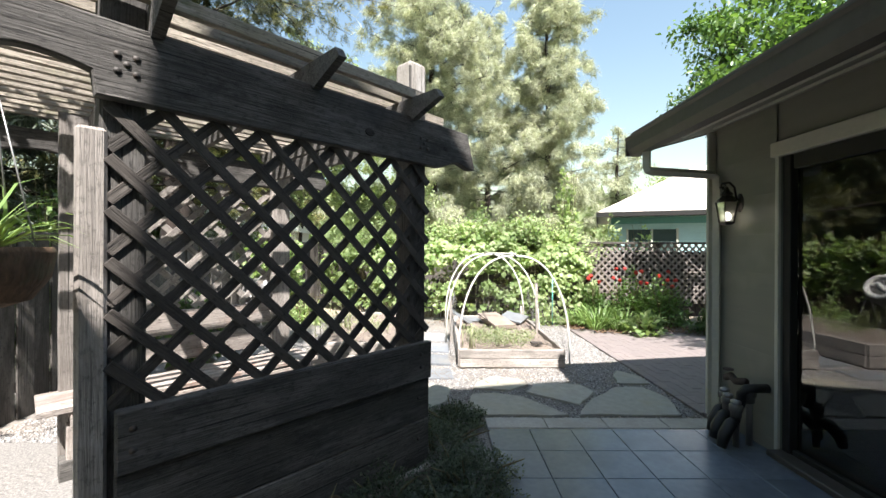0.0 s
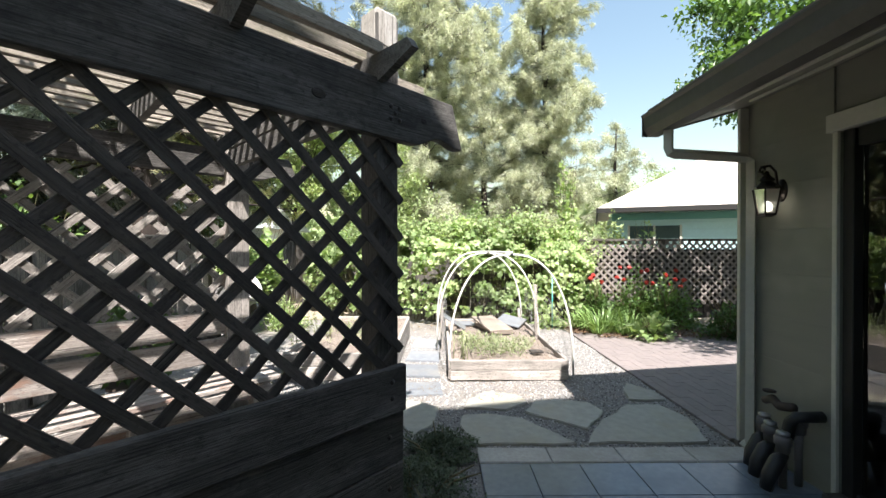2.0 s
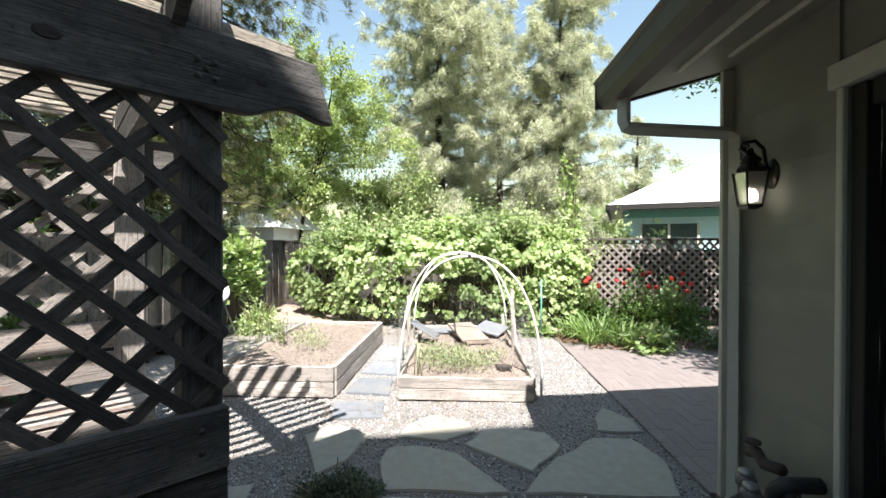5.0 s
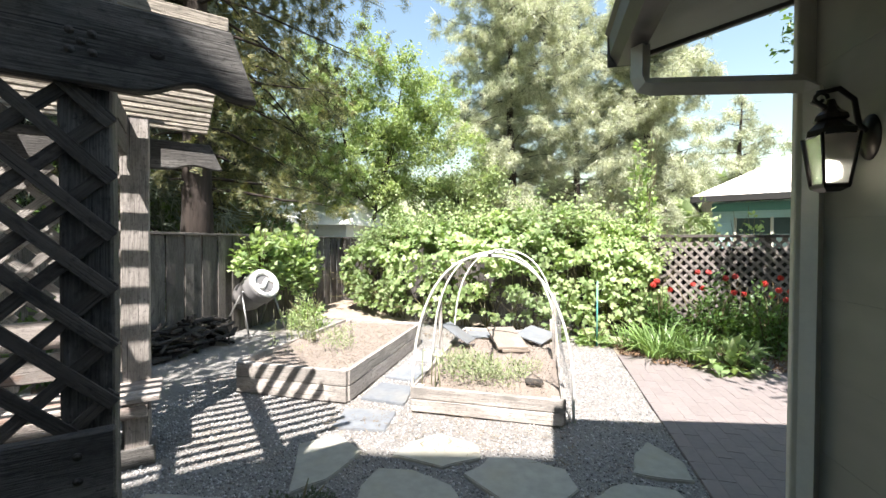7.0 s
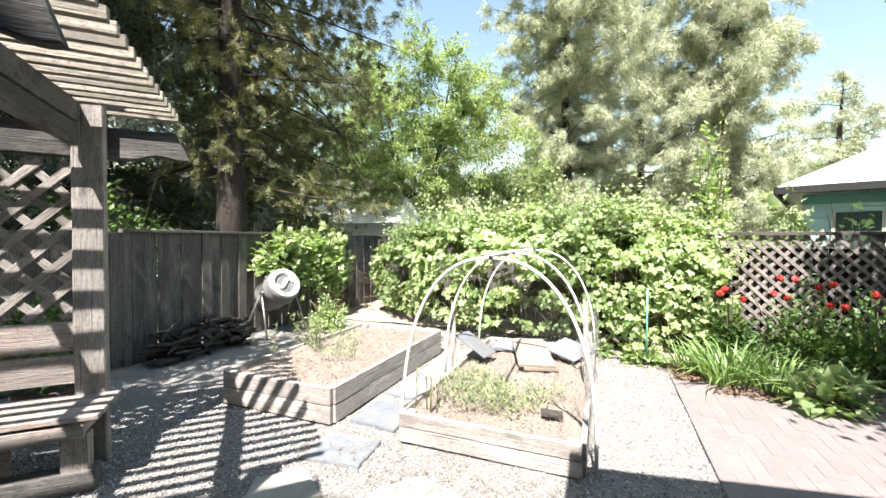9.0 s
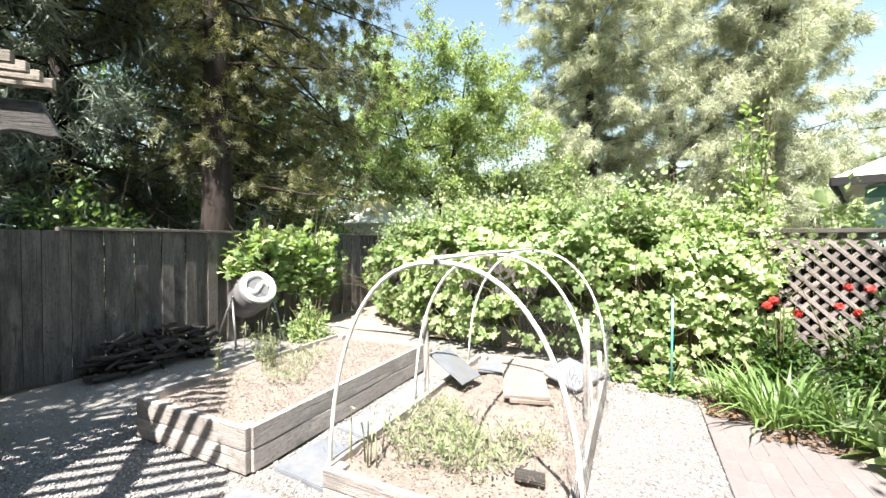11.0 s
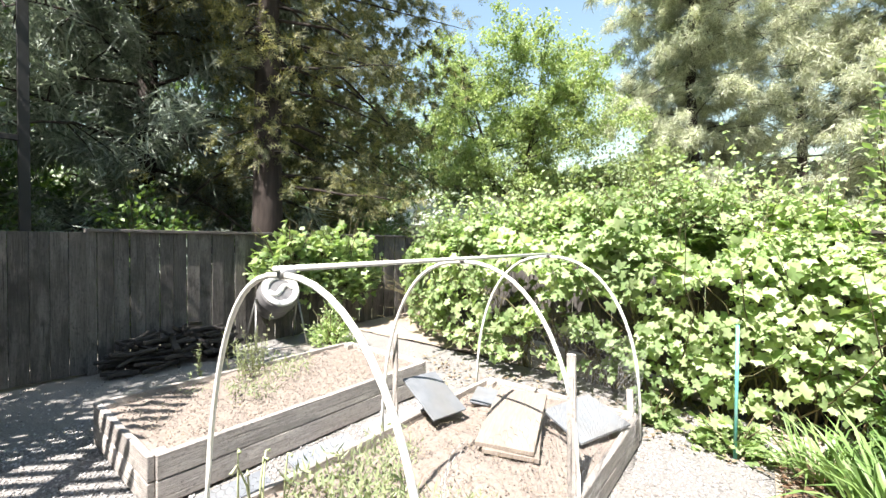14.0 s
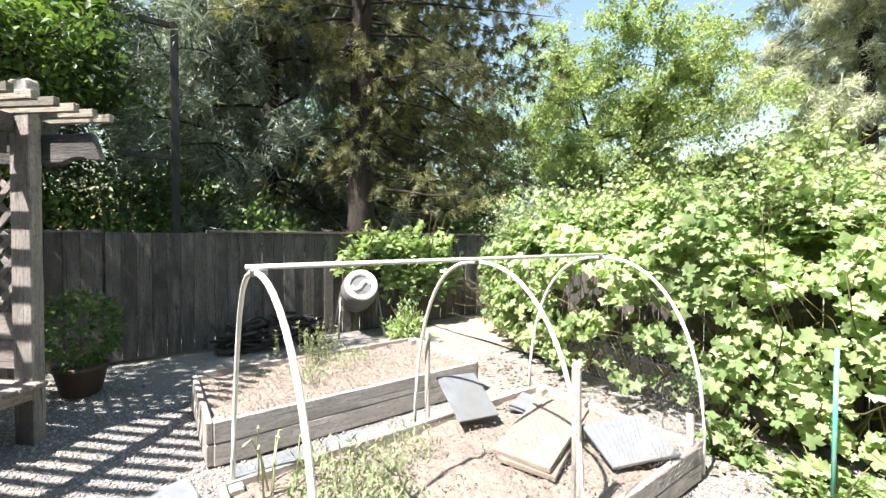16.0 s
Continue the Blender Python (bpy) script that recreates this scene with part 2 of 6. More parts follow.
M["strap"] = leaf_mat("strap_leaf", (0.17, 0.28, 0.085), (0.29, 0.39, 0.15), 0.4, 0.3)
M["thyme"] = leaf_mat("ground_cover_leaf", (0.05, 0.075, 0.045), (0.12, 0.15, 0.095), 0.55, 0.25)
M["weed"] = leaf_mat("weed_leaf", (0.20, 0.26, 0.13), (0.40, 0.42, 0.26), 0.6, 0.3)
M["stalk"] = surface("pale_green_stalk", (0.42, 0.46, 0.26), (0.34, 0.38, 0.20), 60, 9, (1, 1, 0.2), 0.6, 0.1, 0.001, (0.46, 0.43, 0.30), 0.2)
M["dry"] = leaf_mat("dry_straw", (0.25, 0.20, 0.135), (0.13, 0.09, 0.06), 0.8, 0.1, (1, 0.9, 0.7))
M["mulch"] = leaf_mat("leaf_mulch", (0.20, 0.12, 0.07), (0.08, 0.05, 0.03), 0.9, 0.05, (1, 0.9, 0.7))
M["red"] = leaf_mat("red_petal", (0.42, 0.025, 0.02), (0.58, 0.06, 0.04), 0.5, 0.25, (1, 0.6, 0.5))


def glass(name, tint=(1, 1, 1), rough=0.0):
    m, nt, bs = nodes_of(name)
    bs.inputs["Base Color"].default_value = (*tint, 1)
    bs.inputs["Roughness"].default_value = rough
    bs.inputs["Transmission Weight"].default_value = 1.0
    bs.inputs["IOR"].default_value = 1.45
    return m


M["glass"] = glass("window_glass", (0.35, 0.35, 0.35))
M["glass"].node_tree.nodes["Principled BSDF"].inputs["IOR"].default_value = 1.85
M["frosted"] = glass("lamp_glass", (0.95, 0.93, 0.88), 0.35)
_m, _nt, _bs = nodes_of("lamp_bulb")
_bs.inputs["Emission Color"].default_value = (1, 0.93, 0.8, 1)
_bs.inputs["Emission Strength"].default_value = 2.2
M["bulb"] = _m

# ---------------------------------------------------------------- building helpers
def wm(ob):
    return (wm(ob.parent) if ob.parent else Matrix()) @ ob.matrix_basis


def thing(name, at, label, category, group="", kind=""):
    e = new(name)
    e.empty_display_size = 0.1
    e.matrix_basis = at if isinstance(at, Matrix) else Matrix.Translation(at)
    return tagged(e, label, category, group, kind)


def mesh_of(name, bm, material, smooth=False):
    me = bpy.data.meshes.new(name)
    bm.to_mesh(me)
    bm.free()
    me.materials.append(material)
    if smooth:
        me.shade_smooth()
    return me


def put(name, me, parent=None, m=None, label=""):
    """A mesh object at the world pose m, under parent."""
    ob = new(name, me)
    m = m if m is not None else Matrix()
    if parent is not None:
        ob.parent = parent
        ob.matrix_basis = wm(parent).inverted() @ m
    else:
        ob.matrix_basis = m
    if label:
        ob["label"] = label
    return ob


def part(name, bm, material, parent=None, label="", m=None, smooth=False):
    return put(name, mesh_of(name, bm, material, smooth), parent, m, label)


BOXES = {}


def box_mesh(l, w, h, material, bev=0.004, rag=0.0):
    """A box of length l along x, centred, with worn edges."""
    key = (round(l, 3), round(w, 3), round(h, 3), material.name, bev, rag)
    if key not in BOXES:
        bm = bmesh.new()
        bmesh.ops.create_cube(bm, size=1)
        bmesh.ops.scale(bm, vec=(l, w, h), verts=bm.verts)
        if rag:
            cuts = max(2, int(l / 0.18))
            long = [e for e in bm.edges if abs(e.verts[0].co.x - e.verts[1].co.x) > l * 0.9]
            bmesh.ops.subdivide_edges(bm, edges=long, cuts=cuts, use_grid_fill=True)
            for v in bm.verts:
                v.co += Vector((0, noise.noise(v.co * 3 + Vector((l, w, h))) * rag, noise.noise(v.co * 2.3 + Vector((9, l, w))) * rag))
        if bev:
            sharp = [e for e in bm.edges if len(e.link_faces) == 2 and e.calc_face_angle(0) > 1.0]
            bmesh.ops.bevel(bm, geom=sharp, offset=bev, segments=1, affect='EDGES')
        BOXES[key] = mesh_of("plank", bm, material)
    return BOXES[key]


def frame_of(p0, p1, up=(0, 0, 1)):
    """Pose with x from p0 to p1, z near up, at the middle."""
    p0, p1 = Vector(p0), Vector(p1)
    x = (p1 - p0).normalized()
    u = Vector(up)
    if abs(x.dot(u)) > 0.98:
        u = Vector((0, 1, 0)) if abs(x.y) < 0.9 else Vector((1, 0, 0))
    y = u.cross(x).normalized()
    z = x.cross(y)
    m = Matrix((x, y, z)).transposed().to_4x4()
    m.translation = (p0 + p1) / 2
    return m


def plank(name, p0, p1, w, h, material, parent=None, up=(0, 0, 1), bev=0.004, label="", rag=0.0):
    l = (Vector(p1) - Vector(p0)).length
    return put(name, box_mesh(l, w, h, material, bev, rag), parent, frame_of(p0, p1, up), label)


def tube_bm(bm, pts, radii, sides=8, cap=True):
    """A tapered tube through pts, added to bm."""
    pts = [Vector(p) for p in pts]
    rings = []
    for i, p in enumerate(pts):
        d = (pts[min(i + 1, len(pts) - 1)] - pts[max(i - 1, 0)]).normalized()
        a = d.cross(Vector((0, 0, 1)))
        if a.length < 0.05:
            a = d.cross(Vector((0, 1, 0)))
        a.normalize()
        b = d.cross(a)
        r = radii[i] if isinstance(radii, (list, tuple)) else radii
        rings.append([bm.verts.new(p + (a * math.cos(k * math.tau / sides) + b * math.sin(k * math.tau / sides)) * r) for k in range(sides)])
    for r0, r1 in zip(rings, rings[1:]):
        for k in range(sides):
            bm.faces.new((r0[k], r0[(k + 1) % sides], r1[(k + 1) % sides], r1[k]))
    if cap:
        bm.faces.new(rings[0][::-1])
        bm.faces.new(rings[-1])


def tube(name, pts, radii, material, parent=None, sides=8, label=""):
    bm = bmesh.new()
    tube_bm(bm, pts, radii, sides)
    bmesh.ops.recalc_face_normals(bm, faces=bm.faces)
    return part(name, bm, material, parent, label, smooth=sides > 4)


def prism(outline, z0, z1, bev=0.0):
    """A slab with the plan outline from z0 to z1."""
    bm = bmesh.new()
    f = bm.faces.new([bm.verts.new((x, y, z0)) for x, y in outline])
    r = bmesh.ops.extrude_face_region(bm, geom=[f])
    bmesh.ops.translate(bm, vec=(0, 0, z1 - z0), verts=[v for v in r["geom"] if isinstance(v, bmesh.types.BMVert)])
    bmesh.ops.recalc_face_normals(bm, faces=bm.faces)
    if bev:
        bmesh.ops.bevel(bm, geom=[e for e in bm.edges if e.calc_face_angle(0) > 0.6 and max(v.co.z for v in e.verts) > z1 - 1e-4], offset=bev, segments=2, affect='EDGES')
    return bm


def lathe(profile, sides=16):
    """A turned shape about z from (radius, height) pairs."""
    bm = bmesh.new()
    rings = [[bm.verts.new((r * math.cos(k * math.tau / sides), r * math.sin(k * math.tau / sides), z)) for k in range(sides)] for r, z in profile]
    for r0, r1 in zip(rings, rings[1:]):
        for k in range(sides):
            bm.faces.new((r0[k], r0[(k + 1) % sides], r1[(k + 1) % sides], r1[k]))
    bm.faces.new(rings[0][::-1])
    bm.faces.new(rings[-1])
    return bm


def scatter(name, verts, faces, rot, loc, material, parent=None, kind="", label=""):
    """One mesh of many small pieces: a template set at every pose."""
    tv, tf = np.asarray(verts, float), np.asarray(faces, int)
    n, k, q = len(loc), len(tv), tf.shape[1]
    v = np.einsum("nij,kj->nki", rot, tv) + np.asarray(loc)[:, None, :]
    f = (tf[None] + (np.arange(n) * k)[:, None, None]).reshape(-1)
    me = bpy.data.meshes.new(name)
    me.vertices.add(n * k)
    me.vertices.foreach_set("co", v.astype(np.float32).ravel())
    me.loops.add(len(f))
    me.loops.foreach_set("vertex_index", f.astype(np.int32))
    me.polygons.add(len(f) // q)
    me.polygons.foreach_set("loop_start", np.arange(0, len(f), q, dtype=np.int32))
    me.update(calc_edges=True)
    me.materials.append(material)
    ob = put(name, me, parent, Matrix(), label)
    if kind:
        ob["kind"] = kind
    return ob


def turns(normals, rng, size):
    """Rotations that turn z to the normals, with a random spin, scaled."""
    z = normals / np.linalg.norm(normals, axis=1, keepdims=True)
    r = rng.normal(size=z.shape)
    x = r - (r * z).sum(1, keepdims=True) * z
    x /= np.linalg.norm(x, axis=1, keepdims=True)
    y = np.cross(z, x)
    return np.stack((x, y, z), axis=2) * np.asarray(size)[:, None, None]


def along(dirs, rng, size, up=None):
    """Rotations that turn y to the directions, scaled."""
    y = dirs / np.linalg.norm(dirs, axis=1, keepdims=True)
    r = rng.normal(size=y.shape) if up is None else np.tile(up, (len(y), 1)) + rng.normal(size=y.shape) * 0.4
    z = r - (r * y).sum(1, keepdims=True) * y
    z /= np.linalg.norm(z, axis=1, keepdims=True)
    x = np.cross(y, z)
    return np.stack((x, y, z), axis=2) * np.asarray(size)[:, None, None]


# leaf shapes, about 1 long
LOBED = [(0, 0, 0)] + [(r * math.sin(a), r * math.cos(a), -0.25 * r * r) for r, a in ((0.50, 0), (0.36, 0.42), (0.52, 0.95), (0.36, 1.45), (0.45, 2.05), (0.28, 2.75), (0.12, math.pi), (0.28, -2.75), (0.45, -2.05), (0.36, -1.45), (0.52, -0.95), (0.36, -0.42))]
LOBED_F = [(0, i, i % 12 + 1) for i in range(1, 13)]
OVAL = [(0, 0, 0), (0.24, 0.35, 0.07), (0, 0.45, -0.02), (-0.24, 0.35, 0.07), (0, 1, -0.12)]
OVAL_F = [(0, 1, 2), (0, 2, 3), (1, 4, 2), (3, 2, 4)]
NEEDLE = [(-0.03, 0, 0), (0.03, 0, 0), (0, 1, 0)]
NEEDLE_F = [(0, 1, 2)]
SPRAY = [(0, 0, 0), (0.10, 0.30, 0), (0, 1, -0.06), (-0.10, 0.30, 0)]
SPRAY_F = [(0, 1, 2), (0, 2, 3)]
TIP = [(-0.11, 0.1, 0), (0.11, 0.2, 0), (0, 1, -0.06)]
TIP_F = [(0, 1, 2)]
BLADE = [(-0.015, 0, 0), (0.015, 0, 0), (0.02, 0.35, 0.12), (-0.02, 0.35, 0.12), (0.015, 0.7, 0.08), (-0.015, 0.7, 0.08), (0, 1, -0.16)]
BLADE_F = [(0, 1, 2), (0, 2, 3), (3, 2, 4), (3, 4, 5), (5, 4, 6)]
_half = [(0.40, 20), (0.33, 38), (0.54, 60), (0.38, 80), (0.33, 98), (0.48, 122), (0.33, 155)]
_rim = [(0.56, 0)] + _half + [(0.09, 180)] + [(r, -a) for r, a in reversed(_half)]
GRAPE = [(0, 0, 0)] + [(r * math.sin(radians(a)), r * math.cos(radians(a)), 0.22 * abs(r * math.sin(radians(a))) - 0.35 * r * r + 0.05 * math.sin(a * 0.31)) for r, a in _rim]
GRAPE_F = [(0, i, i % 16 + 1) for i in range(1, 17)]
DIAMOND = [(0, 0, 0), (0.27, 0.42, 0.06), (0, 1, -0.1), (-0.27, 0.42, 0.06)]
DIAMOND_F = [(0, 1, 2), (0, 2, 3)]
MOP = [(-0.042, 0, 0), (0.042, 0, 0), (0.0, 1, 0)]
MOP_F = [(0, 1, 2)]
FEATHER, FEATHER_F = [(-0.018, 0, 0), (0.018, 0, 0), (0, 1, -0.2)], [(0, 1, 2)]
for _k in range(8):
    _y, _s = 0.08 + 0.11 * _k, (1 if _k % 2 else -1)
    _l = 0.30 * (1 - 0.55 * abs(_y - 0.35))
    FEATHER += [(0, _y - 0.035, -0.2 * _y * _y), (0, _y + 0.045, -0.2 * _y * _y), (_s * _l, _y + 0.16, -0.2 * _y * _y - 0.04)]
    FEATHER_F.append((3 + 3 * _k, 4 + 3 * _k, 5 + 3 * _k))
PEB = [(0.5, 0, 0), (-0.5, 0, 0), (0, 0.4, 0), (0, -0.42, 0), (0.05, 0, 0.3), (0, 0.05, -0.3)]
PEB_F = [(0, 2, 4), (2, 1, 4), (1, 3, 4), (3, 0, 4), (2, 0, 5), (1, 2, 5), (3, 1, 5), (0, 3, 5)]

# ---------------------------------------------------------------- ground
RNG = np.random.default_rng(7)


def sheet(name, x0, x1, y0, y1, step, z, amp, material, label, category):
    nx, ny = int((x1 - x0) / step) + 1, int((y1 - y0) / step) + 1
    bm = bmesh.new()
    g = [[bm.verts.new((x0 + (x1 - x0) * i / (nx - 1), y0 + (y1 - y0) * j / (ny - 1), 0)) for i in range(nx)] for j in range(ny)]
    for row in g:
        for v in row:
            v.co.z = z + amp * (noise.noise(v.co * 1.7) + 0.5 * noise.noise(v.co * 6))
    for j in range(ny - 1):
        for i in range(nx - 1):
            bm.faces.new((g[j][i], g[j][i + 1], g[j + 1][i + 1], g[j + 1][i]))
    return tagged(part(name, bm, material, smooth=True), label, category, kind="structure")


def flat(name, x0, x1, y0, y1, z, material, label, category):
    bm = bmesh.new()
    bm.faces.new([bm.verts.new(p) for p in ((x0, y0, z), (x1, y0, z), (x1, y1, z), (x0, y1, z))])
    return tagged(part(name, bm, material), label, category, kind="structure")


flat("ground", -400, 400, -400, 400, -0.06, M["ground"], "bare brown earth reaching far beyond the garden", "ground")
gravel = sheet("gravel_yard", -4.4, 2.285, -1.0, 8.6, 0.08, -0.012, 0.010, M["gravel"], "grey and tan gravel spread over the garden yard", "gravel")
sheet("planting_bed", 2.28, 8.5, 7.05, 9.0, 0.12, 0.0, 0.03, M["earth"], "brown earth of the planting bed beneath the flowers", "soil")
sheet("back_bed", -3.58, 2.26, 8.62, 10.9, 0.15, 0.0, 0.03, M["earth"], "brown earth under the climbing vine", "soil")


def in_poly(x, y, poly):
    inside = np.zeros(len(x), bool)
    for (xa, ya), (xb, yb) in zip(poly, poly[1:] + poly[:1]):
        c = ((ya > y) != (yb > y)) & (x < (xb - xa) * (y - ya) / (yb - ya + 1e-12) + xa)
        inside ^= c
    return inside


FLAGS = [
    [(0.34, 3.49), (0.26, 3.80), (0.30, 3.99), (0.52, 4.03), (0.80, 3.92), (1.12, 3.49)],
    [(0.32, 4.16), (0.36, 4.38), (0.56, 4.56), (0.86, 4.46), (0.90, 4.28), (0.70, 4.10)],
    [(0.84, 4.06), (0.97, 4.30), (1.22, 4.35), (1.46, 4.29), (1.54, 4.07), (1.27, 3.73)],
    [(1.19, 3.50), (1.48, 3.92), (1.80, 4.22), (2.10, 4.21), (2.20, 3.92), (2.10, 3.50)],
    [(1.88, 4.34), (1.96, 4.62), (2.08, 4.80), (2.24, 4.56), (2.25, 4.32)],
    [(-0.12, 3.62), (-0.38, 4.13), (-0.19, 4.35), (0.09, 4.17), (0.02, 3.80)],
    [(-0.30, 4.42), (-0.36, 4.80), (0.08, 4.86), (0.12, 4.50)],
    [(-0.34, 5.05), (-0.32, 5.50), (0.08, 5.46), (0.10, 5.02)],
    [(-0.34, 5.66), (-0.30, 6.15), (0.08, 6.10), (0.08, 5.62)],
    [(-0.32, 6.32), (-0.28, 6.85), (0.08, 6.80), (0.10, 6.28)],
    [(-0.86, 3.05), (-0.92, 3.42), (-0.45, 3.50), (-0.38, 3.16)],
]


def rough_outline(poly, n=4, amp=0.025, seed=0):
    out = []
    for i, (a, b) in enumerate(zip(poly, poly[1:] + poly[:1])):
        for k in range(n):
            t = k / n
            x, y = a[0] + (b[0] - a[0]) * t, a[1] + (b[1] - a[1]) * t
            d = noise.noise(Vector((x * 4, y * 4, seed))) * amp
            out.append((x + d, y - d))
    return out


for i, poly in enumerate(FLAGS):
    mat = M["slate"] if i in (6, 7, 8, 9) else M["flag"]
    lab = "blue-grey slate stepping stone between the raised beds" if i in (6, 7, 8, 9) else "buff irregular flagstone set in the gravel"
    cx, cy = sum(p[0] for p in poly) / len(poly), sum(p[1] for p in poly) / len(poly)
    bm = prism([(x - cx, y - cy) for x, y in rough_outline(poly, 4, 0.03, i)], -0.05, 0.010, 0.006)
    tagged(part("stepping_stone", bm, mat, m=Matrix.Translation((cx, cy, 0))), lab, "stone", "stones in the gravel")

# patio
tagged(part("patio_base", prism([(0.36, -1.6), (2.36, -1.6), (2.36, 3.40), (0.36, 3.40)], -0.06, 0.012), M["mortar"]), "dark mortar bed under the patio tiles", "patio", kind="structure")
patio = thing("patio", (1.3, 1.0, 0), "blue-grey square patio tiles with dark joints beside the house", "patio", kind="structure")
for i in range(6):
    for j in range(14):
        x, y = 0.36 + 0.327 * (i + 0.5), 3.19 - 0.345 * (j + 0.5)
        plank("tile", (x - 0.1615, y, 0.013), (x + 0.1615, y, 0.013), 0.341, 0.026, M["tile"], patio, bev=0.003)
for i in range(4):
    plank("edging", (0.36 + 0.487 * i, 3.30, 0.01), (0.36 + 0.487 * (i + 1) - 0.004, 3.30, 0.01), 0.19, 0.036, M["kerb"], patio, bev=0.006, label="pale concrete edging strip")

# brick path
tagged(part("path_base", prism([(2.31, 3.51), (8.5, 3.51), (8.5, 7.4), (2.31, 7.4)], -0.06, 0.0118), M["sand"]), "dark sand bed under the brick path", "path", kind="structure")
path = thing("brick_path", (3.2, 5.2, 0), "red-brown brick paving laid in running bond", "path", kind="structure")
for j in range(18):
    plank("edge_brick", (2.325, 3.55 + 0.205 * j, -0.012), (2.325, 3.55 + 0.205 * (j + 1) - 0.006, -0.012), 0.095, 0.05, M["brick"], path, bev=0.004)
rest = bmesh.new()
for i in range(34):
    for j in range(19):
        x, y = 2.43 + 0.104 * i, 3.55 + 0.205 * j + (0.1 if i % 2 else 0)
        if i < 15:
            plank("brick", (x, y, -0.012 + 0.001 * ((i * 7 + j * 5) % 3)), (x, y + 0.2015, -0.012 + 0.001 * ((i * 7 + j * 5) % 3)), 0.1025, 0.05, M["brick"], path, bev=0.001)
        else:
            bmesh.ops.create_cube(rest, size=1, matrix=pose(x, y + 0.1, -0.012) @ Matrix.Diagonal((0.1025, 0.2015, 0.05, 1)))
tagged(part("bricks", rest, M["brick"], path), kind="stuff")

# ---------------------------------------------------------------- house
house = thing("house", (2.32, 1.0, 0), "single-storey house with cream siding and brown eaves", "house")
WX, CY = 2.352, 3.535
DOOR0, DOOR1, DOORH = 0.55, 2.80, 2.10
for a, b, z0, z1 in ((-1.2, DOOR0, 0, 2.62), (DOOR1, CY, 0, 2.62), (DOOR0, DOOR1, DOORH, 2.62)):
    plank("wall", (WX + 0.075, a, (z0 + z1) / 2), (WX + 0.075, b, (z0 + z1) / 2), 0.15, z1 - z0, M["siding"], house, bev=0.0)
# lap boards give the wall its shadow lines
for k in range(9):
    z = 0.12 + 0.29 * k
    plank("siding_board", (WX - 0.006, DOOR1 + 0.026, z + 0.14), (WX - 0.006, CY - 0.098, z + 0.14), 0.012, 0.2897, M["siding"], house, bev=0.0008)
gable = [(0, 0), (5.5, 0), (5.5, 2.48 + 5.5 * 0.28), (0, 2.48)]
bm = bmesh.new()
f = bm.faces.new([bm.verts.new((WX + 0.15 + x, CY - 0.15, z)) for x, z in gable])
r = bmesh.ops.extrude_face_region(bm, geom=[f])
bmesh.ops.translate(bm, vec=(0, 0.15, 0), verts=[v for v in r["geom"] if isinstance(v, bmesh.types.BMVert)])
bmesh.ops.recalc_face_normals(bm, faces=bm.faces)
part("gable_wall", bm, M["siding"], house)
plank("corner_board", (WX - 0.012, CY - 0.045, 0.03), (WX - 0.012, CY - 0.045, 2.46), 0.03, 0.10, M["trim"], house, up=(1, 0, 0))
plank("corner_board", (WX + 0.045, CY + 0.012, 0.03), (WX + 0.045, CY + 0.012, 2.46), 0.11, 0.026, M["trim"], house, up=(0, 1, 0))


def sloped(name, x0, z0, x1, z1, y0, y1, t, material, label=""):
    bm = bmesh.new()
    f = bm.faces.new([bm.verts.new(p) for p in ((x0, y0, z0), (x1, y0, z1), (x1, y0, z1 + t), (x0, y0, z0 + t))])
    r = bmesh.ops.extrude_face_region(bm, geom=[f])
    bmesh.ops.translate(bm, vec=(0, y1 - y0, 0), verts=[v for v in r["geom"] if isinstance(v, bmesh.types.BMVert)])
    bmesh.ops.recalc_face_normals(bm, faces=bm.faces)
    return part(name, bm, material, house, label)


EX, EZ = 1.70, 2.27
sloped("soffit", EX + 0.02, EZ + 0.03, WX + 5.6, EZ + 0.03 + 0.28 * (WX + 5.6 - EX), -1.6, 3.50, 0.04, M["siding"], "cream painted underside of the eaves")
sloped("roof", EX - 0.05, EZ + 0.14, WX + 5.6, EZ + 0.14 + 0.28 * (WX + 5.6 - EX), -1.65, 3.55, 0.06, M["roof"], "dark shingle roof")
# gutter: an open moulded channel along the eave
prof = [(0, 0), (-0.07, 0.0), (-0.10, 0.05), (-0.105, 0.13), (-0.12, 0.145), (-0.12, 0.155), (-0.098, 0.155), (-0.085, 0.06), (-0.06, 0.012), (0, 0.012), (0, 0.15), (0.012, 0.15), (0.012, 0)]
bm = bmesh.new()
f = bm.faces.new([bm.verts.new((EX + x, -1.62, EZ - 0.01 + z)) for x, z in prof])
r = bmesh.ops.extrude_face_region(bm, geom=[f])
bmesh.ops.translate(bm, vec=(0, 3.51 + 1.62, 0), verts=[v for v in r["geom"] if isinstance(v, bmesh.types.BMVert)])
bmesh.ops.recalc_face_normals(bm, faces=bm.faces)
part("gutter", bm, M["gutter"], house, "brown metal rain gutter")
plank("gutter_end", (EX - 0.11, 3.516, EZ + 0.065), (EX + 0.015, 3.516, EZ + 0.065), 0.008, 0.15, M["gutter"], house, bev=0.002)
plank("barge_board", (EX + 0.02, 3.545, EZ + 0.10), (WX + 5.5, 3.545, EZ + 0.10 + 0.28 * (WX + 5.5 - EX - 0.02)), 0.03, 0.15, M["gutter"], house)
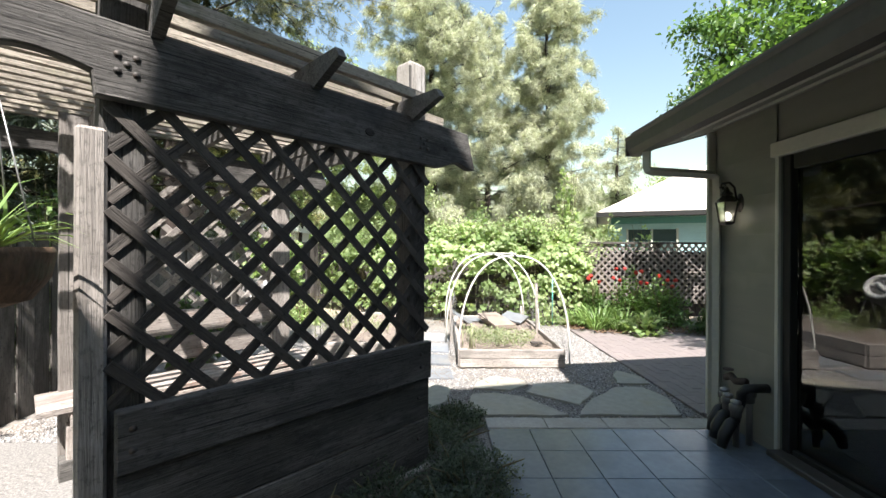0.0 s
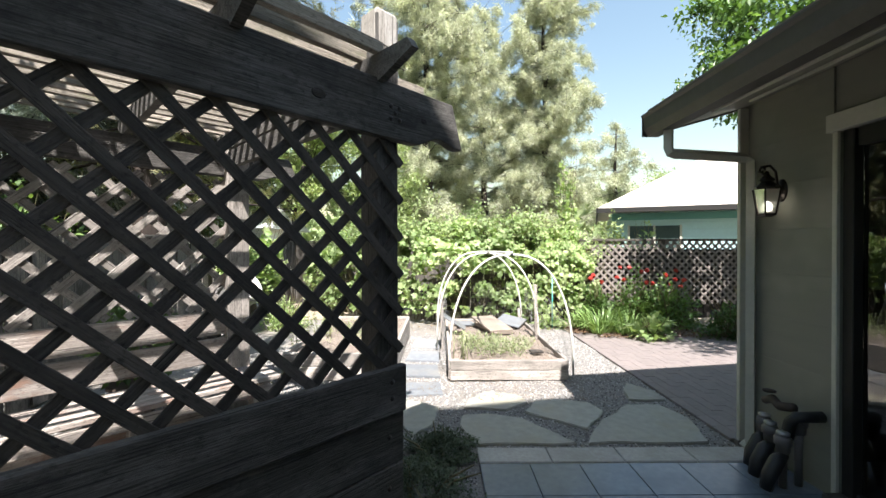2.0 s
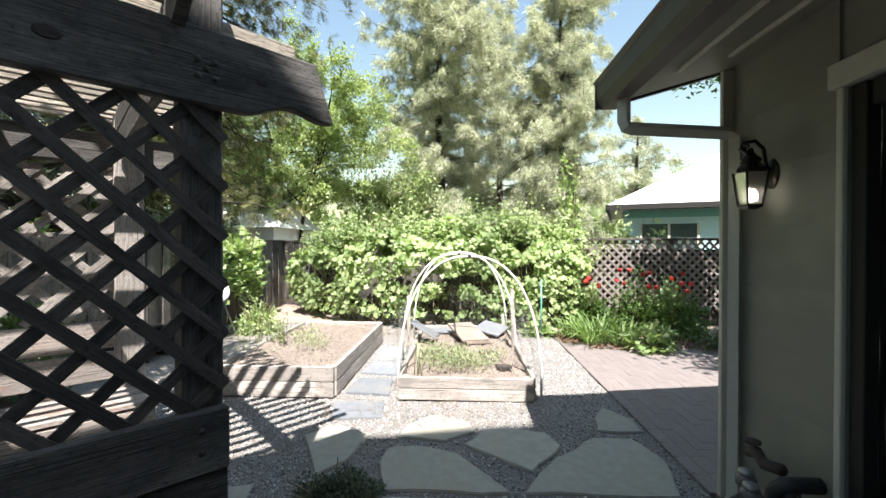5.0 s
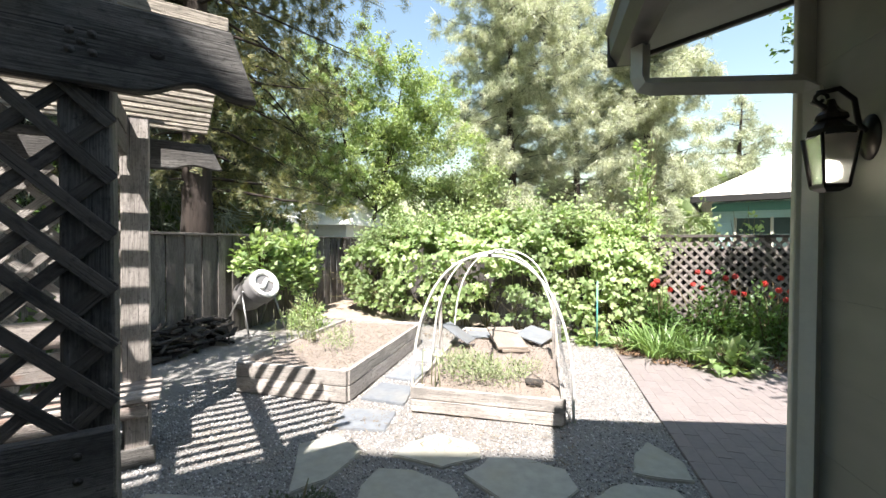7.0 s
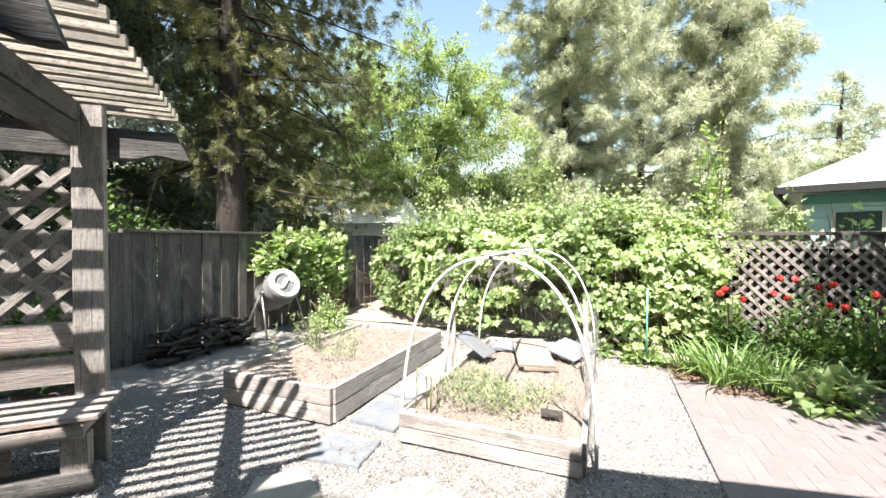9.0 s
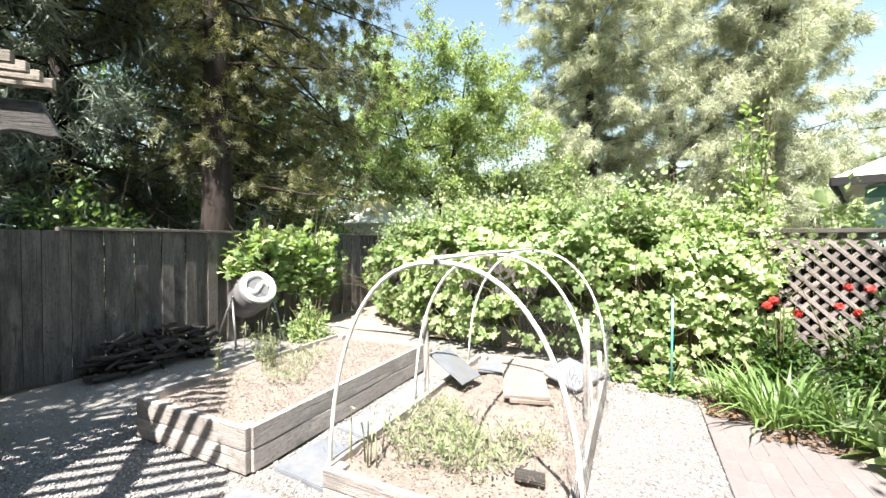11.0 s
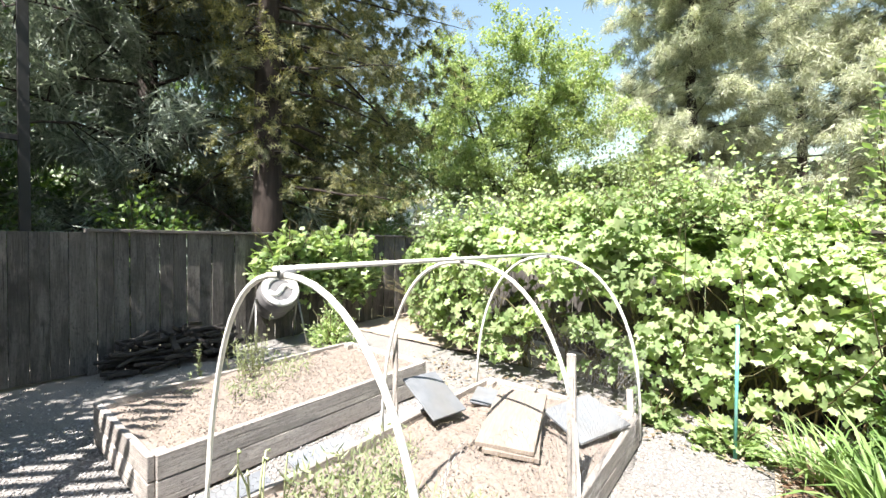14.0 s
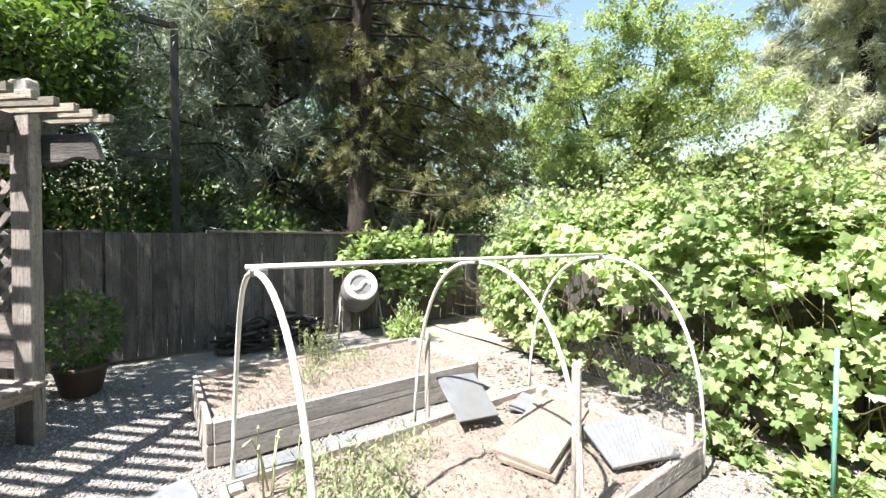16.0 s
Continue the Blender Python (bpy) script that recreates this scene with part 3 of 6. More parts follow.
for k in range(2):
    plank("soffit_batten", (EX + 0.2 + 0.25 * k, 3.2, EZ + 0.075 + 0.28 * 0.25 * k), (EX + 0.2 + 0.25 * k, -1.4, EZ + 0.075 + 0.28 * 0.25 * k), 0.02, 0.02, M["trim"], house, bev=0.002)
tube("downspout", [(EX - 0.01, 3.345, EZ), (EX - 0.01, 3.345, EZ - 0.135), (EX, 3.345, EZ - 0.162), (EX + 0.03, 3.347, EZ - 0.17), (WX - 0.10, 3.385, EZ - 0.19), (WX - 0.055, 3.388, EZ - 0.215), (WX - 0.05, 3.388, EZ - 0.32), (WX - 0.05, 3.388, 0.08), (WX - 0.10, 3.388, 0.03)], 0.036, M["trim"], house, 4, "cream metal downspout")
# sliding door
plank("door_frame", (WX - 0.012, DOOR1 + 0.012, 0.0), (WX - 0.012, DOOR1 + 0.012, DOORH), 0.024, 0.03, M["trim"], house, up=(0, 1, 0))
plank("door_frame", (WX - 0.02, DOOR0, DOORH + 0.05), (WX - 0.02, DOOR1 + 0.05, DOORH + 0.05), 0.04, 0.10, M["trim"], house)
door = thing("door_1", (WX + 0.07, (DOOR0 + DOOR1) / 2, 0), "dark-framed sliding glass door reflecting the garden", "door", kind="structure")
for y in (DOOR0 + 0.05, 1.62, DOOR1 - 0.04):
    plank("stile", (WX + 0.04, y, 0.02), (WX + 0.04, y, DOORH), 0.06, 0.075, M["dark"], door, up=(1, 0, 0))
for z in (0.05, DOORH - 0.05):
    plank("rail", (WX + 0.04, DOOR0, z), (WX + 0.04, DOOR1 - 0.08, z), 0.055, 0.10, M["dark"], door)
for a, b in ((DOOR0 + 0.09, 1.58), (1.66, DOOR1 - 0.08)):
    pane = plank("pane", (WX + 0.05, a, 1.05), (WX + 0.05, b, 1.05), 0.008, 1.92, M["glass"], door, bev=0.0)
    pane.visible_shadow = False
plank("sill", (WX - 0.04, DOOR0, 0.045), (WX - 0.04, DOOR1, 0.045), 0.12, 0.04, M["gutter"], house, bev=0.006)
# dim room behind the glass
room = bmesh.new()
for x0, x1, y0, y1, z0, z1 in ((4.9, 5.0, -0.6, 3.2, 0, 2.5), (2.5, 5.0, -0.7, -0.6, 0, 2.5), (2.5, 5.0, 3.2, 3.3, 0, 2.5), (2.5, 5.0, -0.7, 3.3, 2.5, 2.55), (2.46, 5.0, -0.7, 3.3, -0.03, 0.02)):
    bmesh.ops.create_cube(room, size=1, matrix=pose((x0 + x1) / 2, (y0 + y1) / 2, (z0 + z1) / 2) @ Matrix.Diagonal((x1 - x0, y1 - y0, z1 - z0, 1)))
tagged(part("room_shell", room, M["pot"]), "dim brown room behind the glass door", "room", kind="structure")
# unseen slab added behind the path, outlined so its shadow falls on the patio
shade_slab = bmesh.new()
f = shade_slab.faces.new([shade_slab.verts.new((x, -1.7, z)) for x, z in ((-0.98, 0), (6, 0), (6, 10.4), (2.15, 9.95), (1.05, 9.56), (0.5, 9.44), (-0.1, 8.9), (-0.6, 8.2), (-0.72, 7.4), (-0.78, 6.22), (-0.98, 6.33))])
r = bmesh.ops.extrude_face_region(shade_slab, geom=[f])
bmesh.ops.translate(shade_slab, vec=(0, -6, 0), verts=[v for v in r["geom"] if isinstance(v, bmesh.types.BMVert)])
bmesh.ops.recalc_face_normals(shade_slab, faces=shade_slab.faces)
tagged(part("wall_south", shade_slab, M["roof"]), "dark unseen slab added to cast the shadow on the patio", "wall", kind="structure")

# wall lantern
lan = thing("wall_lantern", (WX - 0.02, 3.09, 1.80), "dark bronze wall lantern with a lit tapered glass body", "lamp")
LX, LY = 2.195, 3.06
part("backplate", lathe([(0.03, 0), (0.062, 0.004), (0.055, 0.02), (0.02, 0.03)], 20), M["bronze"], lan, m=pose(WX - 0.018, 3.09, 1.80, 0, -90) @ Matrix.Diagonal((1.3, 0.8, 1, 1)), smooth=True)
tube("arm", [(WX - 0.03, 3.09, 1.81), (WX - 0.07, 3.08, 1.84), (WX - 0.09, 3.07, 1.92), (LX + 0.02, LY, 1.955), (LX - 0.035, LY, 1.945), (LX - 0.05, LY, 1.915), (LX - 0.02, LY, 1.90), (LX, LY, 1.88)], 0.009, M["bronze"], lan)
tube("scroll", [(LX - 0.03 + 0.022 * math.cos(a) * (1 - a / 9), LY, 1.925 + 0.022 * math.sin(a) * (1 - a / 9)) for a in [k * 0.5 for k in range(13)]], 0.006, M["bronze"], lan, 6)
part("cap", lathe([(0.012, 0.12), (0.018, 0.10), (0.03, 0.085), (0.05, 0.07), (0.055, 0.055), (0.042, 0.05), (0.078, 0.02), (0.08, 0.0), (0.06, 0.0)], 8), M["bronze"], lan, m=Matrix.Translation((LX, LY, 1.80)) @ Matrix.Diagonal((0.82, 0.82, 1, 1)))
for k in range(4):
    a = k * math.pi / 2 + math.pi / 4
    tube("bar", [(LX + 0.072 * math.cos(a), LY + 0.072 * math.sin(a), 1.805), (LX + 0.048 * math.cos(a), LY + 0.048 * math.sin(a), 1.645)], 0.005, M["bronze"], lan, 5)
part("base", lathe([(0.03, -0.012), (0.06, 0), (0.065, 0.01), (0.05, 0.016)], 4), M["bronze"], lan, m=pose(LX, LY, 1.635, 0, 0, 45) @ Matrix.Diagonal((0.82, 0.82, 1, 1)))
pane_bm = bmesh.new()
for k in range(4):
    a, b = k * math.pi / 2 + math.pi / 4, (k + 1) * math.pi / 2 + math.pi / 4
    pane_bm.faces.new([pane_bm.verts.new((r * math.cos(q), r * math.sin(q), z)) for r, q, z in ((0.069, a, 0.158), (0.069, b, 0.158), (0.045, b, 0.0), (0.045, a, 0.0))])
gl = part("glass", pane_bm, M["frosted"], lan, m=Matrix.Translation((LX, LY, 1.648)))
part("bulb", lathe([(0.012, 0.0), (0.034, 0.012), (0.036, 0.04), (0.03, 0.062), (0.012, 0.07)], 12), M["bulb"], lan, "glowing bulb", Matrix.Translation((LX, LY, 1.655)), True)
lan.matrix_basis = Matrix.Translation((0.02, 0.085, 0.02)) @ lan.matrix_basis

# irrigation valves at the corner
val = thing("irrigation_valves", (2.2, 3.25, 0.02), "group of grey and black garden watering valves and pipes", "valve")
tube("inlet_pipe", [(2.31, 3.06, 0.44), (2.22, 3.06, 0.44), (2.16, 3.06, 0.44), (2.14, 3.08, 0.40), (2.14, 3.10, 0.30)], 0.033, M["rubber"], val, label="foam-wrapped black pipe")
for k, (x, y) in enumerate(((2.20, 3.34), (2.14, 3.22), (2.10, 3.08), (2.21, 3.10))):
    h = 0.24 if k < 3 else 0.34
    tube("riser", [(x, y, 0.02), (x, y, h)], 0.021, M["greypipe"], val)
    v = part("valve_body", lathe([(0.024, 0), (0.034, 0.01), (0.036, 0.05), (0.044, 0.055), (0.044, 0.09), (0.036, 0.10), (0.02, 0.112)], 14), M["greypipe"], val, m=Matrix.Translation((x, y, h - 0.02)), smooth=True)
    if k < 3:
        tube("outlet", [(x, y, h - 0.03), (x - 0.06, y - 0.03, h - 0.05), (x - 0.12, y - 0.05, h - 0.12), (x - 0.14, y - 0.05, h - 0.2)], [0.03, 0.042, 0.04, 0.03], M["rubber"], val)
        part("cap", lathe([(0.03, 0), (0.034, 0.006), (0.034, 0.02), (0.02, 0.026)], 14), M["steel"], v, "grey valve cap", Matrix.Translation((x, y, h + 0.085)), True)
tube("manifold", [(2.24, 3.38, 0.42), (2.22, 3.30, 0.46), (2.20, 3.22, 0.44), (2.20, 3.12, 0.47)], 0.026, M["rust"], val)
part("hand_wheel", lathe([(0.01, 0), (0.036, 0.004), (0.036, 0.014), (0.01, 0.02)], 10), M["rust"], val, m=Matrix.Translation((2.2, 3.30, 0.5)), smooth=True)
val.matrix_basis = Matrix.Translation((0.01, -0.19, 0.02)) @ val.matrix_basis

# ---------------------------------------------------------------- pergola
UA = radians(46.5)
PG = Matrix.Translation((-0.215, 2.646, 0)) @ Matrix.Rotation(UA, 4, 'Z')   # x along the front, y to the back
LU, LV, PS = 1.50, 1.86, 0.14
perg = thing("pergola", PG @ Matrix.Translation((-LU / 2, LV / 2, 0)), "weathered grey timber pergola with slatted roof", "pergola")


def pg(u, v, z):
    return PG @ Vector((u, v, z))


ZUP = (0, 0, 1)
VN = PG.to_3x3() @ Vector((0, 1, 0))
UN = PG.to_3x3() @ Vector((1, 0, 0))
for u, v, h in ((0, 0, 2.62), (-LU, 0, 2.62), (-0.03, LV, 2.60), (-LU, LV, 2.60)):
    wu, wv = (0.17, 0.085) if v else (PS, PS)
    # Front posts take the shade-darkened wood, back posts the sun-paled one.
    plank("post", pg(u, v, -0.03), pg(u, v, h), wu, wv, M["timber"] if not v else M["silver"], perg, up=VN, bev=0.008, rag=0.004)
    # The sleeve round each top is pale to stand for sunlight.
    plank("post_cap", pg(u, v, h - 0.17), pg(u, v, h + 0.03), wu * 1.04, wv * 1.04, M["sunlit_top"], perg, up=VN, bev=0.018, label="post top in paler wood for the sun on it")
# Facing board in the paler wood that stands for sun.
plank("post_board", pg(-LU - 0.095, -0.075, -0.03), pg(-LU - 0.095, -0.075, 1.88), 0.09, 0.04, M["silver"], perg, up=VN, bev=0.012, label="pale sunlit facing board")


def tail_beam(name, u0, u1, v, z0, z1, t, scallop_left=True):
    """A deep beam along the front whose ends are cut in a curve."""
    h = z1 - z0
    n = 10
    top = [(u0, z1), (u1 - 0.05, z1)]
    right = [(u1 + 0.035, z0 + h * 0.12)] + [(u1 - 0.34 * k / n, z0 + h * (0.10 * (1 - k / n) + 0.16 * math.sin(k / n * math.pi) ** 2)) for k in range(n + 1)] + [(u1 - 0.36, z0)]
    left = [(u0 + 0.46, z0)] + [(u0 + 0.45 - 0.45 * k / n, z0 + h * (0.30 + 0.10 * math.sin(k / n * math.pi * 1.5))) for k in range(n + 1)]
    bm = bmesh.new()
    f = bm.faces.new([bm.verts.new((x, -t / 2, z)) for x, z in top + right + left])
    r = bmesh.ops.extrude_face_region(bm, geom=[f])
    bmesh.ops.translate(bm, vec=(0, t, 0), verts=[w for w in r["geom"] if isinstance(w, bmesh.types.BMVert)])
    bmesh.ops.recalc_face_normals(bm, faces=bm.faces)
    bmesh.ops.bevel(bm, geom=[e for e in bm.edges if e.calc_face_angle(0) > 1.0 and abs(e.verts[0].co.y - e.verts[1].co.y) < 1e-4], offset=0.006, segments=1, affect='EDGES')
    return part(name, bm, M["timber"], perg, m=PG @ Matrix.Translation((0, v, 0)))


tail_beam("beam", -LU - 0.55, 0.48, -0.10, 1.985, 2.265, 0.055)
tail_beam("beam", -LU - 0.50, 0.50, LV + 0.073, 2.03, 2.25, 0.055)
# rafters across the beams, tails cut at an angle
for u in (-LU + 0.09, -LU * 0.5, -0.09):
    bm = bmesh.new()
    f = bm.faces.new([bm.verts.new((-0.021, y, z)) for y, z in ((-0.34, 2.378), (LV + 0.27, 2.378), (LV + 0.25, 2.32), (LV + 0.10, 2.245), (-0.14, 2.245), (-0.37, 2.33))])
    r = bmesh.ops.extrude_face_region(bm, geom=[f])
    bmesh.ops.translate(bm, vec=(0.042, 0, 0), verts=[w for w in r["geom"] if isinstance(w, bmesh.types.BMVert)])
    bmesh.ops.recalc_face_normals(bm, faces=bm.faces)
    part("rafter", bm, M["timber"], perg, m=PG @ Matrix.Translation((u, 0, 0)))
for u in (-0.09, -LU + 0.09):
    plank("brace", pg(u, 0.05, 2.16), pg(u, LV - 0.08, 2.16), 0.04, 0.14, M["timber"], perg, rag=0.003)
for k in range(18):
    v = -0.12 + 0.13 * k
    plank("slat", pg(-LU - 0.62, v, 2.405), pg(0.44 if k > 1 else -0.085, v, 2.405), 0.040, 0.058, M["slat"], perg, bev=0.003, rag=0.004)


def lattice(owner, origin, du, dz, width, height, pitch, strip, material, thick=0.009):
    """Two layers of crossing laths clipped to a rectangle; origin is its lower corner."""
    o, du, nrm = Vector(origin), Vector(du).normalized(), Vector(dz)
    n = int((width + height) / pitch) + 1
    for layer, s in ((0, 1), (1, -1)):
        for k in range(1, n):
            c = k * pitch
            # s = 1: rises to the right from (c - height, 0); s = -1: falls
            if s > 0:
                a, b = max(0, c - height), min(width, c)
                p, q = (a, a - (c - height)), (b, b - (c - height))
            else:
                a, b = max(0, c - height), min(width, c)
                p, q = (a, c - a), (b, c - b)
            if b - a < strip:
                continue
            off = nrm * (thick * layer)
            plank("lath", o + du * p[0] + Vector((0, 0, p[1])) + off, o + du * q[0] + Vector((0, 0, q[1])) + off, thick, strip, material, owner, bev=0.0015)


def screen(at, label):
    e = new("lattice_panel")
    e.parent = perg
    e.matrix_basis = wm(perg).inverted() @ Matrix.Translation(at)
    return tagged(e, label)


# Front laths are coloured for shade, back laths for sun.
front = screen(pg(-LU / 2, -0.08, 0.85), "brown diagonal lattice screen")
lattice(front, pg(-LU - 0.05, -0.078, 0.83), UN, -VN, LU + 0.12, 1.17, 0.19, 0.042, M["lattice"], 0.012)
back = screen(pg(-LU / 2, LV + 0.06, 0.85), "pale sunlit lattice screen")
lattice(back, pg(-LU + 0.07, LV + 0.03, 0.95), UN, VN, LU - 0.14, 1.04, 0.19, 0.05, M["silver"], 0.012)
for z, h, v in ((0.735, 0.235, -0.105), (0.485, 0.26, -0.09), (0.215, 0.27, -0.09)):
    plank("rail", pg(-LU - 0.03, v, z), pg(0.075, v, z), 0.045 if z > 0.6 else 0.03, h, M["timber"], perg, bev=0.006, rag=0.004)
for z in (0.84, 0.62):
    plank("back_rail", pg(-LU, LV + 0.02, z), pg(0.0, LV + 0.02, z), 0.04, 0.19, M["bench"], perg, bev=0.005, rag=0.003)
bolt = lathe([(0.013, 0), (0.0135, 0.0015), (0.012, 0.003), (0.008, 0.0035), (0.0075, 0.007), (0.004, 0.008)], 10)
bolt_me = mesh_of("bolt", bolt, M["iron"], True)
BR = PG.to_3x3().to_4x4() @ Matrix.Rotation(radians(90), 4, 'X')
for u in (0.0, -LU):
    for du, dz in ((-0.028, 0.03), (0.028, 0.03), (-0.028, -0.03), (0.028, -0.03), (0.0, 0.0)):
        put("bolt", bolt_me, perg, Matrix.Translation(pg(u + du, -0.1275, 2.115 + dz)) @ BR)
    for z in (0.78, 0.70, 0.50, 0.24):
        put("bolt", bolt_me, perg, Matrix.Translation(pg(u + 0.02 * (1 if u else -1), -0.1275 if z > 0.6 else -0.105, z)) @ BR)

knot = lathe([(0.03, 0.0), (0.024, 0.0012), (0.012, 0.0016), (0.002, 0.0018)], 14)
knot_me = mesh_of("knot", knot, M["shade_knot"], True)
for u, z, q in ((-0.42, 2.10, 0.75), (0.2, 2.12, 0.5)):
    put("knot", knot_me, perg, Matrix.Translation(pg(u, -0.1285, z)) @ BR @ Matrix.Diagonal((1.5 * q, q, 1, 1)))

edge = thing("edging_board", pg(-LU / 2, -0.2, 0.0), "pale weathered edging board at the foot of the screen", "edging")
plank("board", pg(-LU - 0.05, -0.17, 0.045), pg(0.02, -0.17, 0.045), 0.045, 0.11, M["bench"], edge, bev=0.008, rag=0.005)

# bench
bench = thing("bench", pg(-LU / 2, 1.65, 0), "pale slatted wooden bench built under the pergola", "bench")
for k in range(5):
    plank("seat_slat", pg(-LU - 0.20, 1.45 + 0.092 * k, 0.44), pg(0.13, 1.45 + 0.092 * k, 0.44), 0.084, 0.036, M["bench"], bench, bev=0.006, rag=0.002)
for u in (-LU + 0.0, -LU / 2, 0.0):
    plank("bearer", pg(u, 1.42, 0.37), pg(u, 1.86, 0.37), 0.09, 0.09, M["bench"], bench)
    plank("leg", pg(u, 1.50, -0.02), pg(u, 1.50, 0.33), 0.13, 0.09, M["bench"], bench, up=VN)
plank("apron", pg(-LU - 0.05, 1.425, 0.365), pg(0.06, 1.425, 0.365), 0.03, 0.08, M["bench"], bench)
plank("front_board", pg(-LU - 0.04, 1.56, 0.21), pg(-0.32, 1.56, 0.21), 0.03, 0.19, M["bench"], bench, bev=0.004, rag=0.002)
plank("sill_beam", pg(-LU - 0.1, 1.50, 0.05), pg(0.1, 1.50, 0.05), 0.13, 0.13, M["timber"], bench)

# ---------------------------------------------------------------- raised beds
def raised_bed(x0, x1, y0, y1, h, label):
    bed = thing("raised_bed", ((x0 + x1) / 2, (y0 + y1) / 2, 0), label, "garden bed", "raised beds")
    t, n = 0.04, 2
    bh = h / n
    for k in range(n):
        z = bh * (k + 0.5)
        g = bh - 0.006
        plank("board", (x0, y0, z), (x1, y0, z), t, g, M["bedwood"], bed, bev=0.005, rag=0.004)
        plank("board", (x0, y1, z), (x1, y1, z), t, g, M["bedwood"], bed, bev=0.005, rag=0.004)
        plank("board", (x0 + t / 2 - 0.02, y0 + 0.022, z), (x0 + t / 2 - 0.02, y1 - 0.022, z), t, g, M["bedwood"], bed, bev=0.005, rag=0.004)
        plank("board", (x1, y0 + 0.022, z), (x1, y1 - 0.022, z), t, g, M["bedwood"], bed, bev=0.005, rag=0.004)
    for x, sx in ((x0, 1), (x1, -1)):
        for y, sy in ((y0, 1), (y1, -1)):
            plank("corner_post", (x + sx * 0.06, y + sy * 0.06, -0.02), (x + sx * 0.06, y + sy * 0.06, h - 0.01), 0.07, 0.07, M["bedwood"], bed, up=(0, 1, 0))
    nx, ny = 26, 44
    bm = bmesh.new()
    g = []
    for j in range(ny + 1):
        row = []
        for i in range(nx + 1):
            x, y = x0 + 0.02 + (x1 - x0 - 0.04) * i / nx, y0 + 0.02 + (y1 - y0 - 0.04) * j / ny
            p = Vector((x * 2.2, y * 2.2, 3))
            row.append(bm.verts.new((x, y, h - 0.055 + 0.05 * noise.noise(p) + 0.03 * noise.noise(p * 5) + 0.01 * noise.noise(p * 17))))
        g.append(row)
    for j in range(ny):
        for i in range(nx):
            bm.faces.new((g[j][i], g[j][i + 1], g[j + 1][i + 1], g[j + 1][i]))
    part("soil", bm, M["soil"], bed, "dry crumbly tan soil", smooth=True)
    return bed


B2 = (-1.60, -0.42, 4.93, 7.22, 0.30)
B1 = (0.21, 1.49, 4.92, 7.42, 0.22)
raised_bed(*B2, "weathered plank raised bed of dry soil")
raised_bed(*B1, "low pale plank raised bed under white hoops")

hoops = thing("hoop_frame", (0.88, 6.2, 0), "white pipe hoop frame arching over the raised bed", "hoops")
HT = 1.365
for y, x0, x1 in ((4.972, 0.20, 1.57), (6.20, 0.06, 1.49), (7.45, 0.05, 1.50)):
    cx, rx = (x0 + x1) / 2, (x1 - x0) / 2
    pts = [(cx - rx * math.copysign(abs(math.cos(a)) ** 0.85, math.cos(a)), y + 0.01 * math.sin(3 * a), 0.16 + (HT - 0.16) * math.sin(a) ** 0.92) for a in [math.pi * k / 30 for k in range(31)]]
    pts[0], pts[-1] = (x0, y, 0.02), (x1, y, 0.02)
    tube("hoop", pts, 0.0115, M["pvc"], hoops, 10)
    part("clip", lathe([(0.016, -0.03), (0.018, -0.028), (0.018, 0.028), (0.016, 0.03)], 8), M["steel"], hoops, m=pose(cx, y, HT + 0.004, 90), smooth=True)
tube("ridge_pipe", [(0.885, 4.925, HT + 0.022), (0.78, 6.2, HT + 0.018), (0.775, 7.49, HT + 0.022)], 0.0115, M["pvc"], hoops, 10)
for x, y, h in ((0.12, 6.26, 0.82), (1.44, 6.20, 0.92), (1.44, 7.38, 0.40)):
    plank("hoop_stake", (x + 0.02, y, -0.02), (x, y + 0.01, h), 0.045, 0.02, M["bedwood"], hoops, up=(0, 1, 0))

# ---------------------------------------------------------------- fences
FX = -3.60
fence_w = thing("fence", (FX, 6, 0), "weathered grey board fence with a flat cap", "fence", "garden fences")
rnd = random.Random(3)
y = 1.0
while y < 10.75:
    if 4.18 < y < 5.22:
        y += 0.149
        continue
    w = 0.142
    dx = 0.016 if int(y * 7) % 2 else 0
    z1 = (1.57 if y > 5.2 else 1.55) + rnd.uniform(-0.004, 0.004)
    plank("board", (FX + dx, y + w / 2, -0.01), (FX + dx, y + w / 2, z1), w, 0.018, M["fence"], fence_w, up=(1, 0, 0), bev=0.002, rag=0.002)
    y += 0.149
plank("cap", (FX + 0.01, 5.25, 1.585), (FX + 0.01, 10.85, 1.585), 0.09, 0.035, M["fence"], fence_w, rag=0.003)
plank("cap", (FX + 0.01, 0.9, 1.565), (FX + 0.01, 4.17, 1.565), 0.06, 0.03, M["fence"], fence_w, rag=0.003)
for z in (0.25, 1.35):
    plank("stringer", (FX - 0.05, 0.9, z), (FX - 0.05, 10.85, z), 0.04, 0.09, M["fence"], fence_w)
for yy in (1.0, 3.0, 4.12, 5.27, 7.2, 9.2, 10.8):
    plank("post", (FX - 0.02, yy, -0.03), (FX - 0.02, yy, 1.60), 0.09, 0.09, M["fence"], fence_w, up=(0, 1, 0))
gate = thing("gate", (FX, 4.7, 0), "weathered grey board gate in the fence", "gate")
for k in range(7):
    yy = 4.20 + 0.148 * k + 0.07
    plank("board", (FX + 0.022 - 0.004 * (k % 2), yy, 0.02), (FX + 0.022 - 0.004 * (k % 2), yy, 1.56), 0.144, 0.02, M["fence"], gate, up=(1, 0, 0), bev=0.002, rag=0.002)
for z in (0.3, 1.3):
    plank("brace", (FX - 0.005, 4.2, z), (FX - 0.005, 5.22, z), 0.03, 0.09, M["fence"], gate)

